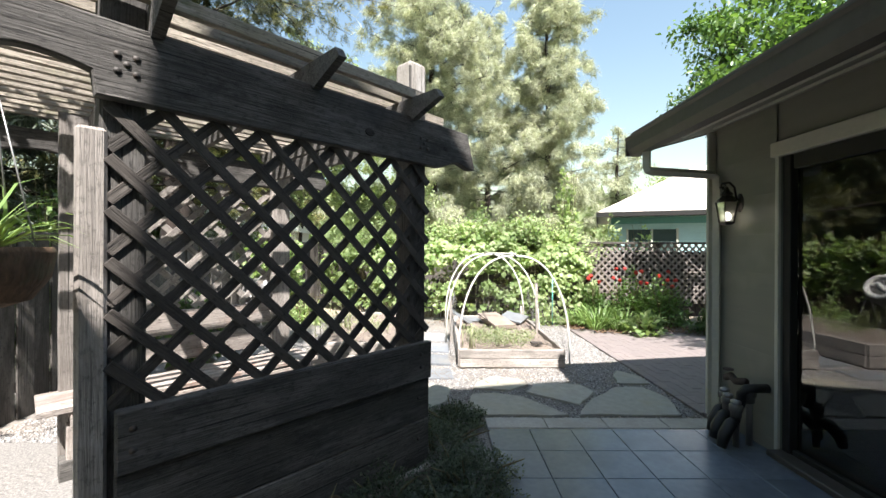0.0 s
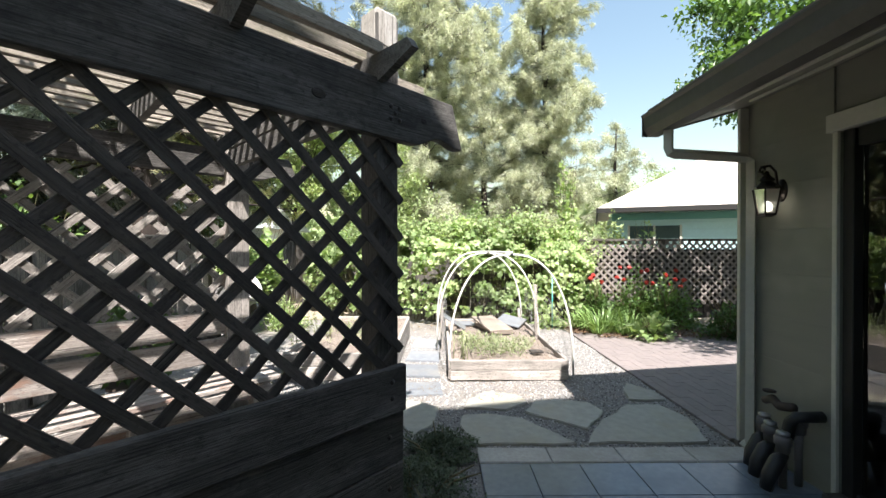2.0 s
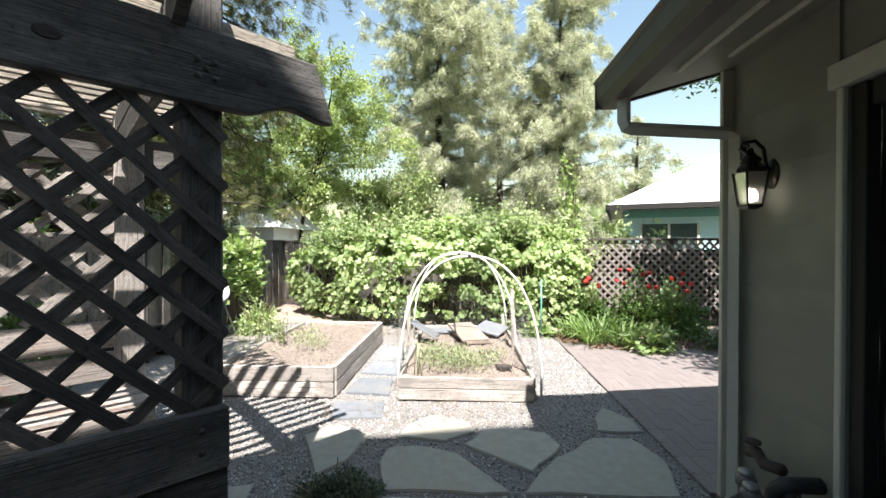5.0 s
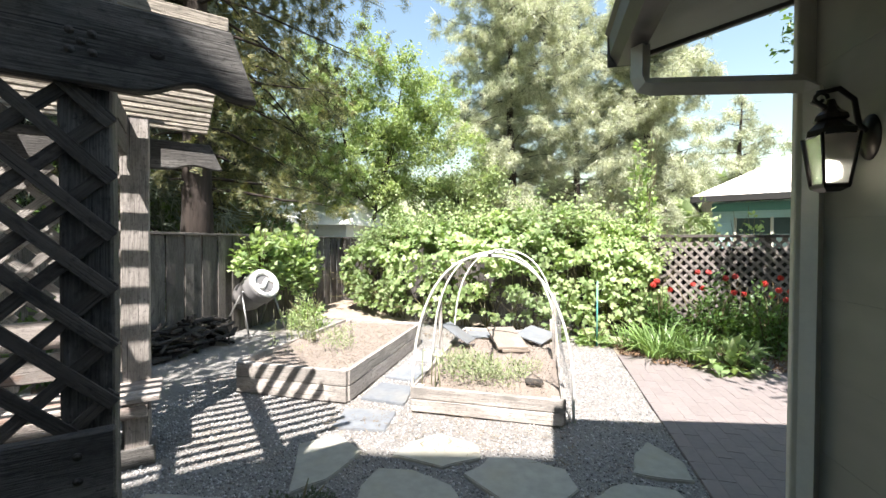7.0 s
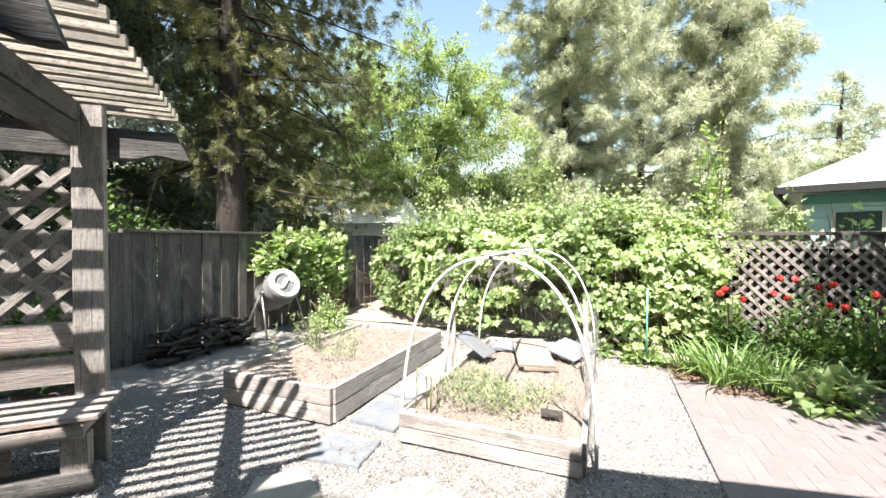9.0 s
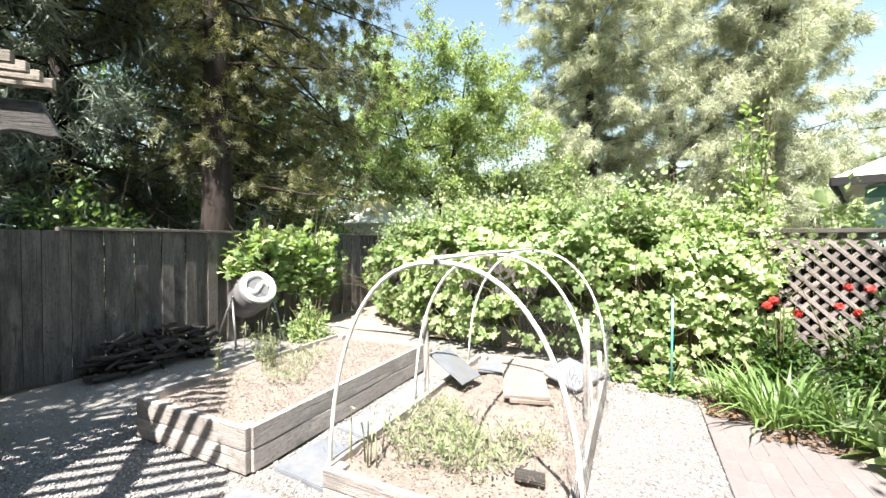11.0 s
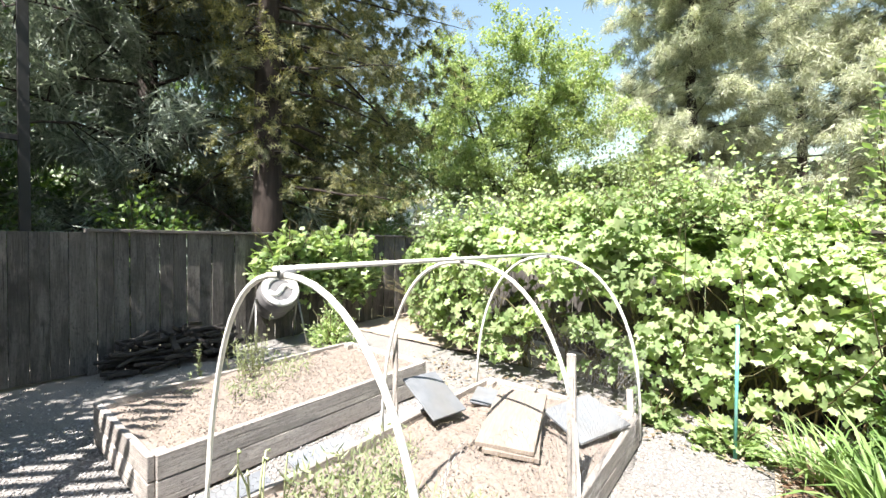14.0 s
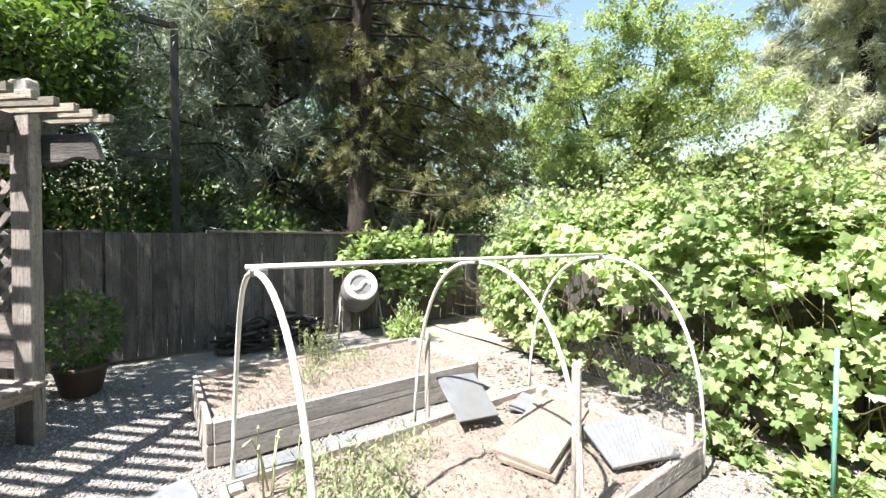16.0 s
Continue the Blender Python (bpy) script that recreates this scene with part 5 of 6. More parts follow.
broadleaf("far_tree", (-14, 17, 0), 10, 5.0, M["dark_leaf"], "deep green tree beyond the fence", 14, 3, 36, 14000, 0.22, 0.15, 0.16, SMALL, 1.0)
broadleaf("far_tree", (-18, 8, 0), 13, 6.0, M["dark_leaf"], "deep green tree beyond the fence", 15, 3, 40, 16000, 0.25, 0.1, 0.2, SMALL, 1.2)
broadleaf("far_tree", (-13, -5, 0), 12, 5.5, M["dark_leaf"], "deep green tree beyond the fence", 16, 3, 40, 14000, 0.25, 0.1, 0.2, SMALL, 1.2)
broadleaf("yard_tree", (-8.8, 2.0, 0), 8.8, 2.6, M["dark_leaf"], "leafy green tree beside the pole", 17, 3, 48, 24000, 0.15, 0.2, 0.14, SMALL, 0.8)
# Added tree, set so its crown throws shade on the ground by the fence.
broadleaf("yard_tree", (-5.0, 2.0, 0), 7.4, 2.5, M["dark_leaf"], "leafy green tree added over the board fence for its shade", 18, 3, 42, 15000, 0.14, 0.55, 0.12, SMALL, 0.7)
bush("tall_shrub", (4.3, 10.6, 0), 1.5, 0.8, 2.5, M["far_leaf"], "leafy pale green shrub behind the lattice fence", 20, 3600, 0.13)
bush("tall_shrub", (2.6, 11.0, 0), 1.2, 0.9, 2.8, M["far_leaf"], "leafy pale green shrub behind the lattice fence", 21, 3600, 0.13)
bush("tall_shrub", (0.8, 12.8, 0), 1.0, 0.9, 3.3, M["vine"], "rounded bright green shrub behind the vine", 22, 4200, 0.10, SMALL)
bush("tall_shrub", (3.45, 11.1, 0), 0.42, 0.4, 4.6, M["vine"], "slender tall green sapling behind the lattice fence", 24, 1500, 0.13, SMALL)
bush("tall_shrub", (5.0, 10.0, 0), 0.55, 0.4, 2.35, M["vine"], "leafy green shoots above the lattice fence", 25, 700, 0.11, SMALL)
for k, (x, y_, r, h) in enumerate(((-5.2, 2.2, 1.3, 2.6), (-6.8, 4.2, 1.5, 3.0), (-6.4, 6.6, 1.4, 2.8), (-7.2, 9.2, 1.7, 3.2), (-5.6, 11.2, 1.5, 2.7), (-7.6, 14.0, 1.5, 2.7), (-9.5, 3.0, 2.0, 3.6))):
    bush("understorey_shrub", (x, y_, 0), r, r, h, M["dark_leaf"], "dark leafy undergrowth beyond the fence", 120 + k, 4400, 0.11, SMALL)
# Added to block sky; the last three stand unseen and cut skylight.
for k, (x, y_, r, h) in enumerate(((-12.5, 5.0, 2.6, 5.5), (-12.0, 9.5, 2.6, 5.0), (-11.0, 14.5, 2.6, 4.6), (-14.0, 0.5, 2.8, 6.0), (-4.2, -5.6, 2.4, 6.2), (-8.0, -5.6, 2.6, 6.4), (-11.5, -3.4, 2.6, 6.0))):
    bush("sky_screen_hedge", (x, y_, 0), r, r, h, M["dark_leaf"], "tall dark hedge added to block out the sky", 140 + k, 5400, 0.22, SMALL)
far = thing("woodland", (0, 60, 0), "hazy green belt of distant trees", "trees", kind="stuff")
rng = np.random.default_rng(50)
n = 12000
ang = rng.uniform(-1.5, 1.25, n)
rad = rng.uniform(55, 75, n)
hh = np.array([7 + 5 * noise.noise(Vector((a * 9, 0, 0))) + 2 * noise.noise(Vector((a * 40, 1, 0))) for a in ang])
L = np.stack((rad * np.sin(ang), rad * np.cos(ang), hh * rng.uniform(0, 1, n) ** 0.6), 1)
scatter("foliage", OVAL, OVAL_F, along(rng.normal(0, 1, (n, 3)), rng, rng.uniform(1.2, 2.8, n)), L, M["far_leaf"], far, "stuff")

# ---------------------------------------------------------------- vine on the fence
def vine(label, spine, count, seed, size=0.13):
    """Climbing vine: leaves over a rounded bank along the spine (x, y, height, half depth)."""
    rng = np.random.default_rng(seed)
    ob = thing("climbing_vine", (spine[0][0], spine[0][1], 0), label, "vine", "vines")
    sp = np.array(spine, float)
    seg = np.linalg.norm(np.diff(sp[:, :2], axis=0), axis=1)
    cum = np.concatenate(([0], np.cumsum(seg)))
    s = rng.uniform(0, cum[-1], count)
    at = np.stack([np.interp(s, cum, sp[:, k]) for k in range(4)], 1)
    i = np.clip(np.searchsorted(cum, s) - 1, 0, len(seg) - 1)
    d = (sp[i + 1, :2] - sp[i, :2]) / seg[i][:, None]
    nrm = np.stack((d[:, 1], -d[:, 0]), 1)
    a = rng.uniform(-0.25, 2.2, count)                       # around the bank: front low to top and over
    lump = np.array([0.85 + 0.62 * noise.noise(Vector((q * 1.5, b * 1.4, seed))) + 0.25 * noise.noise(Vector((q * 4, b * 3, seed + 5))) for q, b in zip(s, a)])
    rr = lump * rng.uniform(0.62, 1.06, count)
    h = at[:, 2]
    out = np.cos(a) * at[:, 3] * rr
    up = np.where(a < 0.5, h * 0.10 + h * 0.62 * (rng.uniform(0, 1, count) ** 0.8), h * (0.55 + 0.43 * np.sin(a) * rr))
    out = np.where(a < 0.5, at[:, 3] * rr * (0.75 + 0.25 * up / h), out)
    L = np.stack((at[:, 0] + nrm[:, 0] * out, at[:, 1] + nrm[:, 1] * out, up), 1)
    # thin growth low down, where the fence shows through
    gap = np.array([noise.noise(Vector((x * 1.9, z * 2.6, seed))) for x, z in zip(L[:, 0], L[:, 2])])
    bare = (gap > 0.30) | ((L[:, 0] > -0.4) & (L[:, 0] < 1.35) & (L[:, 2] > 0.35) & (L[:, 2] < 0.95) & (gap > -0.12))
    L[:, 1] = np.where(bare & (L[:, 2] < 1.5), L[:, 1] + 0.45, L[:, 1])
    bare = bare & (L[:, 2] < 1.2) & (rng.uniform(0, 1, count) < 0.8)
    L[bare, 2] = h[bare] * rng.uniform(0.75, 1.02, bare.sum())
    N = np.stack((nrm[:, 0] * np.cos(a), nrm[:, 1] * np.cos(a), 0.35 + np.sin(np.clip(a, 0, 1.6))), 1) + rng.normal(0, 0.62, (count, 3))
    scatter("leaves", GRAPE, GRAPE_F, turns(N, rng, size * rng.uniform(0.4, 1.3, count)), L, M["vine"], ob)
    bm = bmesh.new()
    for k in range(max(12, count // 90)):
        q = rng.uniform(0, cum[-1])
        p = np.array([np.interp(q, cum, sp[:, c]) for c in range(4)])
        pts, radii = limb(rng, (p[0], p[1] - 0.05, 0.0), (rng.normal(0, 0.3), rng.normal(-0.15, 0.25), 1), p[2] * rng.uniform(0.6, 1.12), 0.009, 7, 0.0, 0.22)
        tube_bm(bm, pts, radii, 4, False)
    # long shoots that stand out of the bank, with small leaves along them
    cl, cn, cs = [], [], []
    for k in range(count // 55):
        q = rng.uniform(0, cum[-1])
        p = np.array([np.interp(q, cum, sp[:, c]) for c in range(4)])
        top = p[2] * rng.uniform(0.8, 1.0)
        pts, radii = limb(rng, (p[0], p[1] - rng.uniform(0, 0.5) * p[3], top), (rng.normal(0, 0.6), rng.normal(-0.35, 0.5), rng.uniform(0.3, 1.2)), rng.uniform(0.25, 0.7), 0.004, 7, 0.06, 0.2)
        tube_bm(bm, pts, radii, 4, False)
        for j in range(2, 8):
            for _ in range(2):
                cl.append(np.array(pts[j]) + rng.normal(0, 0.035, 3))
                cn.append(rng.normal(0, 0.6, 3) + np.array((0, -0.4, 0.7)))
                cs.append(size * rng.uniform(0.3, 0.8) * (1.15 - 0.08 * j))
    scatter("shoot_leaves", GRAPE, GRAPE_F, turns(np.array(cn), rng, np.array(cs)), np.array(cl), M["vine"], ob, "stuff")
    tagged(part("stemwork", bm, M["stem"], ob, smooth=True), kind="stuff")
    return ob


vine("dense bright green grapevine covering the back fence", [(-2.6, 10.1, 1.55, 0.55), (-1.6, 9.1, 1.75, 0.7), (-0.4, 8.65, 1.85, 0.75), (0.9, 8.55, 1.90, 0.75), (1.9, 8.5, 1.95, 0.75), (2.7, 8.5, 1.75, 0.65), (3.1, 8.5, 1.2, 0.5)], 16500, 30, 0.112)
HANGING = "bright green grapevine hanging over the fence"
bush("climbing_vine", (-3.40, 8.5, 0.74), 0.46, 1.05, 1.36, M["vine"], HANGING, 31, 1800, 0.125, (GRAPE, GRAPE_F), "vine", sag=0.75)
bush("climbing_vine", (-3.36, 7.5, 1.0), 0.30, 0.75, 0.9, M["vine"], HANGING, 32, 520, 0.12, (GRAPE, GRAPE_F), "vine", sag=0.5)

# ---------------------------------------------------------------- flower bed
def strap_plant(at, r, n, seed):
    rng = np.random.default_rng(seed)
    ob = thing("strap_leaf_plant", at, "clump of long arching green strap leaves", "plant", "plants in the flower bed")
    a = rng.uniform(0, math.tau, n)
    q = np.sqrt(rng.uniform(0, 1, n)) * r * 0.45
    L = np.stack((at[0] + q * np.cos(a), at[1] + q * np.sin(a), np.full(n, at[2])), 1)
    t = rng.uniform(0.35, 1.3, n)
    D = np.stack((np.cos(a) * np.cos(t), np.sin(a) * np.cos(t), np.sin(t)), 1)
    scatter("leaves", BLADE, BLADE_F, along(D, rng, r * rng.uniform(0.8, 1.35, n), (0, 0, 1.5)), L, M["strap"], ob)


strap_plant((2.78, 7.25, 0.02), 0.44, 170, 40)
strap_plant((3.15, 7.12, 0.02), 0.38, 120, 41)
strap_plant((2.52, 7.62, 0.02), 0.34, 80, 42)


def rose(at, rx, ry, h, seed, blooms, label):
    rng = np.random.default_rng(seed)
    b = bush("rose_bush", at, rx, ry, h, M["bright_leaf"], label, seed, 1500, 0.075, category="rose")
    for k in range(blooms):
        a = rng.uniform(0, math.tau)
        c = np.array((at[0] + rx * 0.75 * rng.uniform(0.2, 1) * math.cos(a), at[1] + ry * 0.75 * math.sin(a) * rng.uniform(0.2, 1), h * rng.uniform(0.72, 1.0)))
        n = 16
        u = rng.normal(0, 1, (n, 3)) + np.array((0, -0.3, 0.6))
        scatter("bloom", LOBED, LOBED_F, turns(u, rng, rng.uniform(0.05, 0.085, n)), c + u / np.linalg.norm(u, axis=1, keepdims=True) * 0.028, M["red"], b, label="red rose bloom")


rose((3.6, 7.9, 0), 0.55, 0.4, 1.12, 43, 6, "leafy rose bush with red blooms")
rose((4.25, 7.7, 0), 0.6, 0.45, 1.02, 44, 8, "leafy rose bush with red blooms")
rose((3.0, 8.0, 0), 0.32, 0.28, 0.92, 45, 3, "leafy rose bush with a few red blooms")
bush("border_plant", (3.45, 6.85, 0), 0.42, 0.3, 0.42, M["vine"], "low broad-leaved green border plant", 46, 150, 0.17)
bush("border_plant", (4.7, 6.9, 0), 0.6, 0.5, 0.75, M["dark_leaf"], "low dark green border shrub", 47, 1200, 0.08)
bush("border_plant", (5.5, 7.2, 0), 0.7, 0.6, 0.9, M["dark_leaf"], "low dark green border shrub", 48, 1200, 0.09)
bush("border_plant", (2.05, 7.75, 0), 0.35, 0.25, 0.28, M["vine"], "low leafy seedlings at the foot of the vine", 49, 300, 0.085, (GRAPE, GRAPE_F))
bush("border_plant", (1.5, 7.9, 0), 0.3, 0.2, 0.3, M["vine"], "low leafy seedlings at the foot of the vine", 51, 220, 0.085, (GRAPE, GRAPE_F))

# shrub behind the barrel, potted plant by the pergola, groundcover by the patio
bush("corner_shrub", (-2.65, 7.75, 0), 0.5, 0.4, 0.62, M["vine"], "soft green herb bush beside the composter", 52, 1500, 0.06)


def sprigs(name, at, spread, h, count, seed, label):
    """A loose tuft of thin upright stems set with small leaves."""
    rng = np.random.default_rng(seed)
    ob = thing(name, at, label, "herb")
    bm = bmesh.new()
    L, D = [], []
    for k in range(count):
        x, y = at[0] + rng.normal(0, spread), at[1] + rng.normal(0, spread)
        top = h * rng.uniform(0.55, 1.1)
        pts, radii = limb(rng, (x, y, at[2]), (rng.normal(0, 0.14), rng.normal(0, 0.14), 1), top, 0.004, 7, 0.0, 0.07)
        tube_bm(bm, pts, radii, 4, False)
        for q in range(46):
            t = rng.uniform(0.5, 6.99)
            p = pts[int(t)].lerp(pts[int(t) + 1], t - int(t))
            L.append(np.array(p))
            D.append(rng.normal(0, 0.7, 3) + np.array((0, 0, 0.7)))
    tagged(part("stems", bm, M["stem"], ob, smooth=True), kind="stuff")
    L, D = np.array(L), np.array(D)
    scatter("leaves", SPRAY, SPRAY_F, along(D, rng, rng.uniform(0.025, 0.055, len(L))), L, M["weed"], ob)


sprigs("rosemary", (-1.45, 6.0, 0.24), 0.08, 0.42, 15, 53, "upright rosemary clump growing in the raised bed")
sprigs("tall_weed", (-1.78, 5.75, 0.0), 0.06, 0.62, 4, 55, "thin upright weeds beside the raised bed")
sprigs("tall_weed", (-1.80, 6.25, 0.0), 0.08, 0.66, 5, 56, "thin upright weeds beside the raised bed")
for k, (x, y, r, h) in enumerate(((-0.05, 2.85, 0.36, 0.27), (0.16, 2.4, 0.32, 0.30), (0.10, 3.35, 0.28, 0.16), (-0.35, 2.2, 0.34, 0.28), (0.05, 1.95, 0.34, 0.30), (-0.6, 1.75, 0.35, 0.27), (-0.2, 1.55, 0.36, 0.28), (-0.9, 1.35, 0.3, 0.22))):
    bush("groundcover", (x, y, 0), r * 1.2, r * 1.2, h, M["thyme"], "low dark green groundcover shrub beside the patio", 60 + k, 5500, 0.022, category="shrub", stems=5)
pt = thing("potted_shrub", (-2.55, 4.08, 0), "glossy dark shrub in a brown pot by the fence", "potted plant")
part("pot", lathe([(0.12, 0), (0.15, 0.02), (0.2, 0.24), (0.215, 0.25), (0.215, 0.28), (0.19, 0.285)], 20), M["pot"], pt, m=Matrix.Translation((-2.55, 4.08, 0)), smooth=True)
rng = np.random.default_rng(70)
u = rng.normal(0, 1, (900, 3))
u /= np.linalg.norm(u, axis=1, keepdims=True)
L = u * rng.uniform(0.4, 1, (900, 1)) ** 0.5 * np.array((0.34, 0.34, 0.38)) + np.array((-2.55, 4.08, 0.62))
scatter("foliage", OVAL, OVAL_F, along(u + rng.normal(0, 0.6, u.shape), rng, rng.uniform(0.05, 0.09, 900)), L, M["dark_leaf"], pt)

# hanging basket under the pergola's beam
hb = thing("hanging_basket", pg(-LU - 0.33, -0.10, 1.36), "mossy brown hanging basket with a pale green fern", "hanging plant")
C = pg(-LU - 0.33, -0.10, 1.26)
part("basket", lathe([(0.03, 0), (0.09, 0.02), (0.135, 0.09), (0.15, 0.17), (0.14, 0.19), (0.05, 0.18)], 18), M["coco"], hb, m=Matrix.Translation(C), smooth=True)
for k in range(3):
    a = k * math.tau / 3
    tube("wire", [C + Vector((0.14 * math.cos(a), 0.14 * math.sin(a), 0.18)), C + Vector((0, 0, 0.74))], 0.0025, M["steel"], hb, 5)
rng = np.random.default_rng(71)
n = 60
a = rng.uniform(0, math.tau, n)
t = rng.uniform(0.1, 1.1, n)
scatter("fronds", BLADE, BLADE_F, along(np.stack((np.cos(a) * np.cos(t), np.sin(a) * np.cos(t), np.sin(t)), 1), rng, rng.uniform(0.18, 0.34, n), (0, 0, 1.5)), np.tile(np.array(C) + np.array((0, 0, 0.18)), (n, 1)), M["strap"], hb)

# ---------------------------------------------------------------- weeds, straw and litter in the beds
CLOD = [(0.5, 0, 0), (-0.5, 0.1, 0), (0, 0.45, 0.1), (0.1, -0.5, 0), (0, 0, 0.45), (0, 0.1, -0.4)]
CLOD_F = [(0, 2, 4), (2, 1, 4), (1, 3, 4), (3, 0, 4), (2, 0, 5), (1, 2, 5), (3, 1, 5), (0, 3, 5)]


def litter(name, label, box, n, tmpl, size, material, tilt, seed, category):
    rng = np.random.default_rng(seed)
    x0, x1, y0, y1, z = box
    L = np.stack((rng.uniform(x0, x1, n), rng.uniform(y0, y1, n), np.full(n, z)), 1)
    D = rng.normal(0, 1, (n, 3)) * np.array((1, 1, tilt)) + np.array((0, 0, tilt))
    ob = scatter(name, *tmpl, along(D, rng, size * rng.uniform(0.5, 1.5, n), (0, 0, 1)), L, material)
    return tagged(ob, label, category, kind="stuff")


litter("dry_straw", "dry straw and twigs strewn on the soil", (B2[0] + 0.1, B2[1] - 0.05, B2[2] + 0.1, B2[3] - 0.1, B2[4] - 0.01), 800, (NEEDLE, NEEDLE_F), 0.055, M["dry"], 0.12, 80, "straw")
litter("dry_straw", "dry straw and twigs strewn on the soil", (B1[0] + 0.05, B1[1] - 0.05, B1[2] + 0.05, B1[3] - 0.1, B1[4] - 0.01), 1000, (NEEDLE, NEEDLE_F), 0.055, M["dry"], 0.12, 81, "straw")
for box, sd in (((B2[0] + 0.06, B2[1] - 0.06, B2[2] + 0.06, B2[3] - 0.06, B2[4] - 0.025), 85), ((B1[0] + 0.06, B1[1] - 0.06, B1[2] + 0.06, B1[3] - 0.06, B1[4] - 0.025), 86)):
    rng = np.random.default_rng(sd)
    n = 2200
    L = np.stack((rng.uniform(box[0], box[1], n), rng.uniform(box[2], box[3], n), np.full(n, box[4])), 1)
    tagged(scatter("soil_clods", CLOD, CLOD_F, turns(rng.normal(0, 1, (n, 3)), rng, rng.uniform(0.004, 0.017, n)), L, M["soil"]), "crumbly dry soil clods on the bed", "soil", kind="stuff")
litter("dry_leaves", "dry brown leaves fallen on the gravel by the vine", (-1.2, 2.4, 7.5, 8.2, 0.012), 500, (OVAL, OVAL_F), 0.05, M["dry"], 0.2, 82, "leaves")
for box, n_ in (((2.3, 2.75, 7.15, 7.7, 0.03), 500), ((2.65, 5.0, 6.80, 7.4, 0.03), 1500)):
    litter("mulch", "dark brown leaf mulch under the flower bed plants", box, n_, (OVAL, OVAL_F), 0.045, M["mulch"], 0.25, 84, "mulch")
bush("border_plant", (4.1, 8.05, 0), 0.9, 0.35, 0.95, M["dark_leaf"], "dark green foliage before the lattice fence", 54, 1800, 0.08)
litter("dry_leaves", "dry straw scattered on the gravel by the beds", (-0.4, 1.6, 4.3, 4.9, 0.012), 500, (NEEDLE, NEEDLE_F), 0.07, M["dry"], 0.1, 83, "straw")
for k, (x, y, r, h, c) in enumerate(((0.62, 5.45, 0.30, 0.30, 900), (0.95, 5.40, 0.26, 0.26, 700), (0.45, 5.9, 0.2, 0.22, 360), (1.15, 5.7, 0.18, 0.2, 300), (-0.95, 5.75, 0.2, 0.24, 260), (-1.2, 6.2, 0.22, 0.26, 300), (-1.35, 5.5, 0.14, 0.12, 100))):
    z = (B1 if x > 0 else B2)[4] - 0.04
    rng = np.random.default_rng(90 + k)
    a, q = rng.uniform(0, math.tau, c), np.sqrt(rng.uniform(0, 1, c)) * r
    L = np.stack((x + q * np.cos(a), y + q * np.sin(a), z + rng.uniform(0, 0.55, c) * h), 1)
    ob = scatter("weeds", SPRAY, SPRAY_F, along(rng.normal(0, 0.7, (c, 3)) + np.array((0, 0, 0.8)), rng, h * rng.uniform(0.10, 0.26, c)), L, M["weed"])
    tagged(ob, "pale feathery weeds sprouting from the dry soil", "weeds", "weeds in the beds")

stalk = thing("onion_stalks", (0.33, 5.14, 0.18), "tall pale onion stalks gone to seed in the bed", "plant")
rng = np.random.default_rng(99)
for k in range(6):
    x, y = 0.33 + rng.normal(0, 0.05), 5.16 + rng.normal(0, 0.08)
    h = rng.uniform(0.22, 0.42)
    lean = rng.normal(0, 0.05, 2)
    tube("stalk", [(x, y, 0.16), (x + lean[0] * 0.4, y + lean[1] * 0.4, 0.16 + h * 0.6), (x + lean[0], y + lean[1], 0.16 + h), (x + lean[0] * 1.5 + 0.02, y + lean[1] * 1.5, 0.15 + h)], [0.006, 0.005, 0.004, 0.009], M["stalk"], stalk, 5)

# chicken wire round the far end of the hooped bed
def hex_wire(name, corner, du, dv, nu, nv, cell, owner, bulge=0.0, w=0.0007):
    bm = bmesh.new()
    o, du, dv = Vector(corner), Vector(du).normalized(), Vector(dv).normalized()
    nn = du.cross(dv)

    def P(a, b):
        return o + du * a + dv * b + nn * (bulge * math.sin(a * 7) * math.sin(b * 6 + 1) + 0.012 * noise.noise(Vector((a * 9, b * 9, 2))))

    s = cell / math.sqrt(3)
    for i in range(nu):
        for j in range(nv):
            x, y = i * cell + (cell / 2 if j % 2 else 0), j * s * 1.5
            for (ax, ay), (bx, by) in (((x, y), (x, y + s)), ((x, y + s), (x + cell / 2, y + 1.5 * s)), ((x, y + s), (x - cell / 2, y + 1.5 * s))):
                p, q = P(ax, ay), P(bx, by)
                e = (q - p).normalized()
                for side in (nn, e.cross(nn)):
                    bm.faces.new([bm.verts.new(c) for c in (p - side * w, q - side * w, q + side * w, p + side * w)])
    part(name, bm, M["steel"], owner)


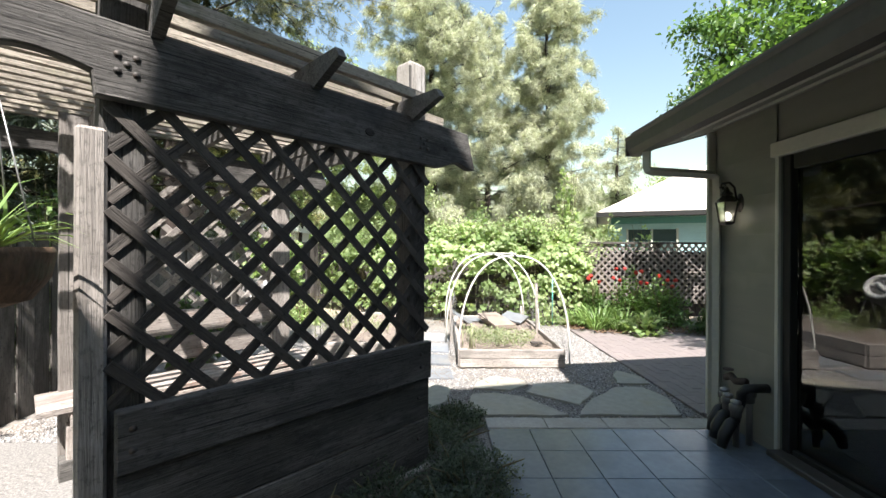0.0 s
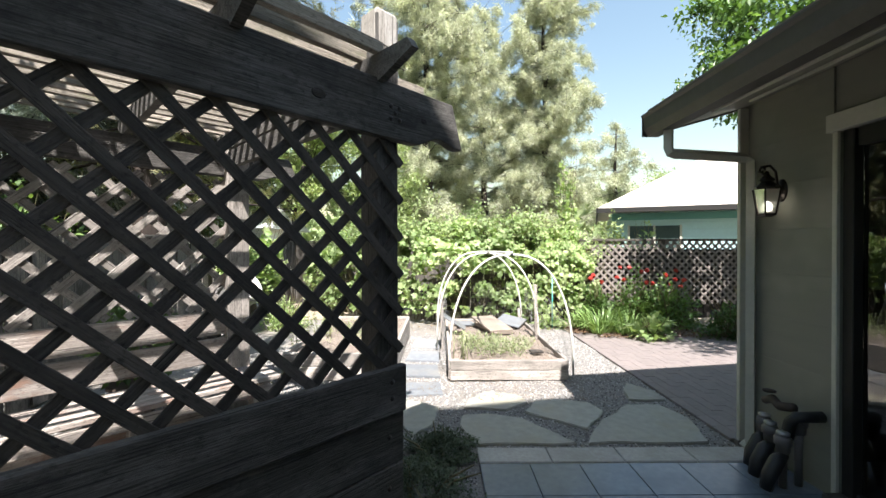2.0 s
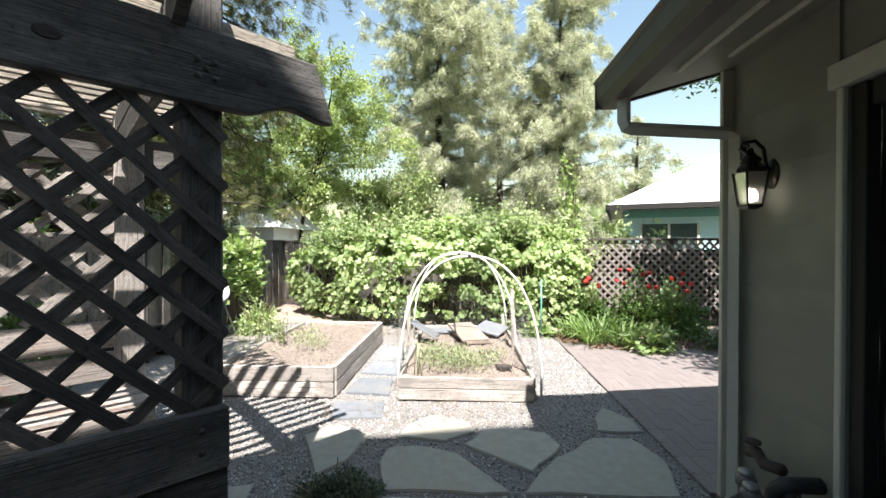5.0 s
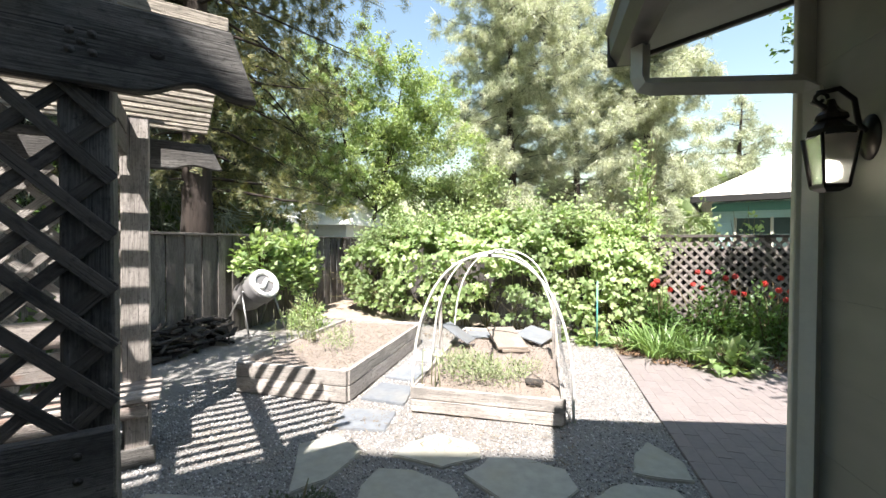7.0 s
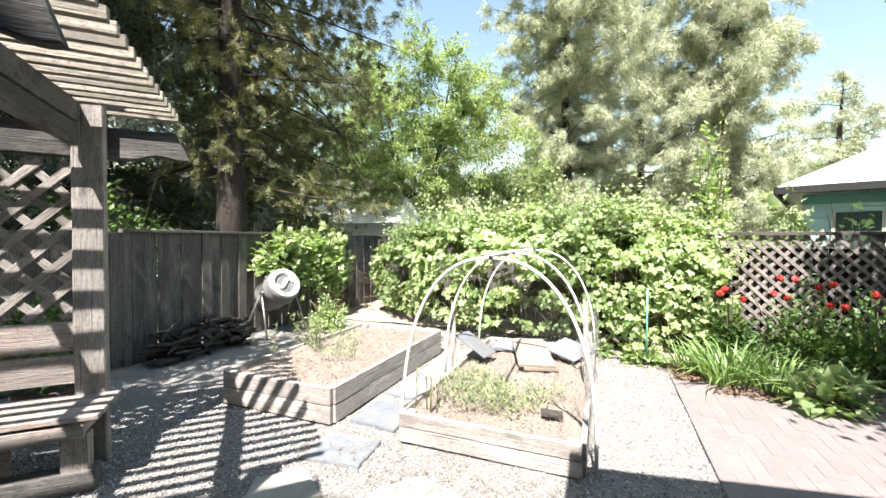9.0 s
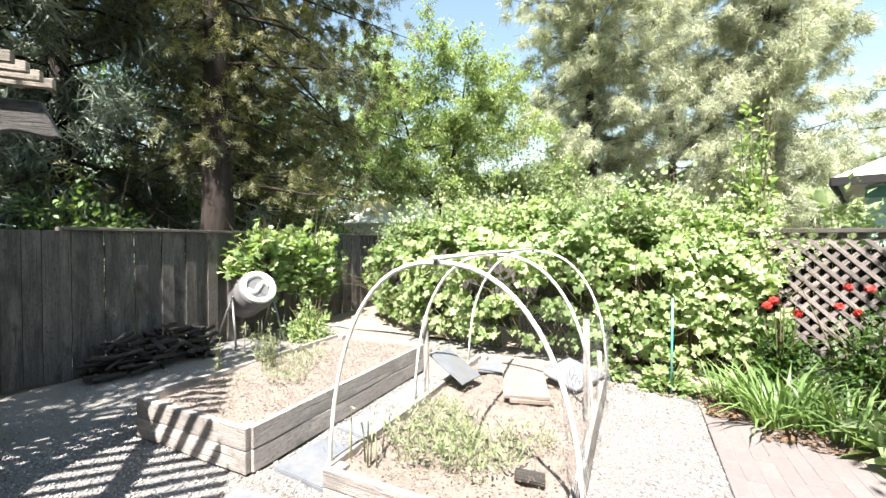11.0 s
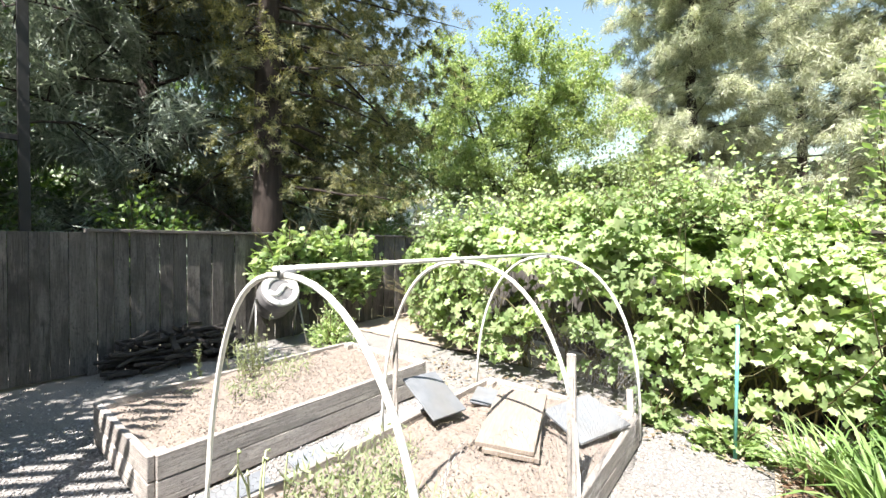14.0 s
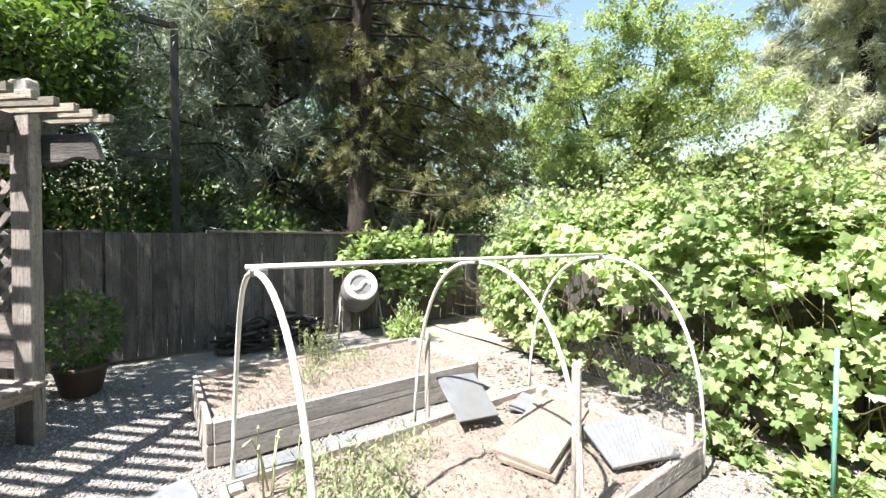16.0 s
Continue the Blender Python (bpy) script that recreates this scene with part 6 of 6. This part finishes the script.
net = thing("chicken_wire", (0.9, 7.4, 0.2), "fine galvanised chicken wire sagging on the hoop frame", "wire netting")
hex_wire("mesh", (0.62, 7.45, 0.20), (1, 0, 0), (0, 0, 1), 23, 18, 0.037, net, 0.02)
hex_wire("mesh", (1.525, 6.75, 0.16), (0, 1, 0), (0, 0, 1), 18, 18, 0.037, net, 0.03)
hex_wire("mesh", (1.535, 5.05, 0.16), (0, 1, 0), (-0.12, 0, 1), 45, 20, 0.037, net, 0.03, 0.0005)
hex_wire("mesh", (0.12, 5.0, 0.5), (0, 1, 0), (0.16, 0, 1), 32, 10, 0.037, net, 0.02, 0.0005)
hex_wire("mesh", (1.56, 4.99, 0.10), (-0.25, 1, 0), (0.0, 0, 1), 7, 24, 0.037, net, 0.05)
hex_wire("mesh", (0.14, 5.0, 0.18), (0.0, 1, 0), (0, 0, 1), 30, 10, 0.037, net, 0.03)

# ---------------------------------------------------------------- gravel stones
n = 62000
x, y = RNG.uniform(-3.5, 2.282, n), 3.0 + 5.4 * RNG.uniform(0, 1, n) ** 1.35
keep = np.ones(n, bool)
for poly in FLAGS:
    keep &= ~in_poly(x, y, poly)
for b in (B1, B2):
    keep &= ~((x > b[0] - 0.02) & (x < b[1] + 0.02) & (y > b[2] - 0.02) & (y < b[3] + 0.02))
keep &= ~((x > 0.34) & (y < 3.42))
keep &= ~((x < -1.95 + 0.25 * np.sin(y * 2.1)) & (y > 4.4) & (RNG.uniform(0, 1, n) < 0.93))
keep &= ~((x < 1.5) & (y > 7.25 + 0.15 * np.sin(x * 3.1)) & (RNG.uniform(0, 1, n) < 0.93))
x, y = x[keep], y[keep]
z = np.array([-0.012 + 0.010 * (noise.noise(Vector((a, b, 0)) * 1.7) + 0.5 * noise.noise(Vector((a, b, 0)) * 6)) for a, b in zip(x, y)])
n = len(x)
tagged(scatter("pebbles", PEB, PEB_F, turns(RNG.normal(0, 0.5, (n, 3)) + np.array((0, 0, 1)), RNG, 0.009 + 0.022 * RNG.uniform(0, 1, n) ** 1.6), np.stack((x, y, z + 0.004), 1), M["pebble"]), "loose grey and tan gravel stones", "gravel", kind="stuff")
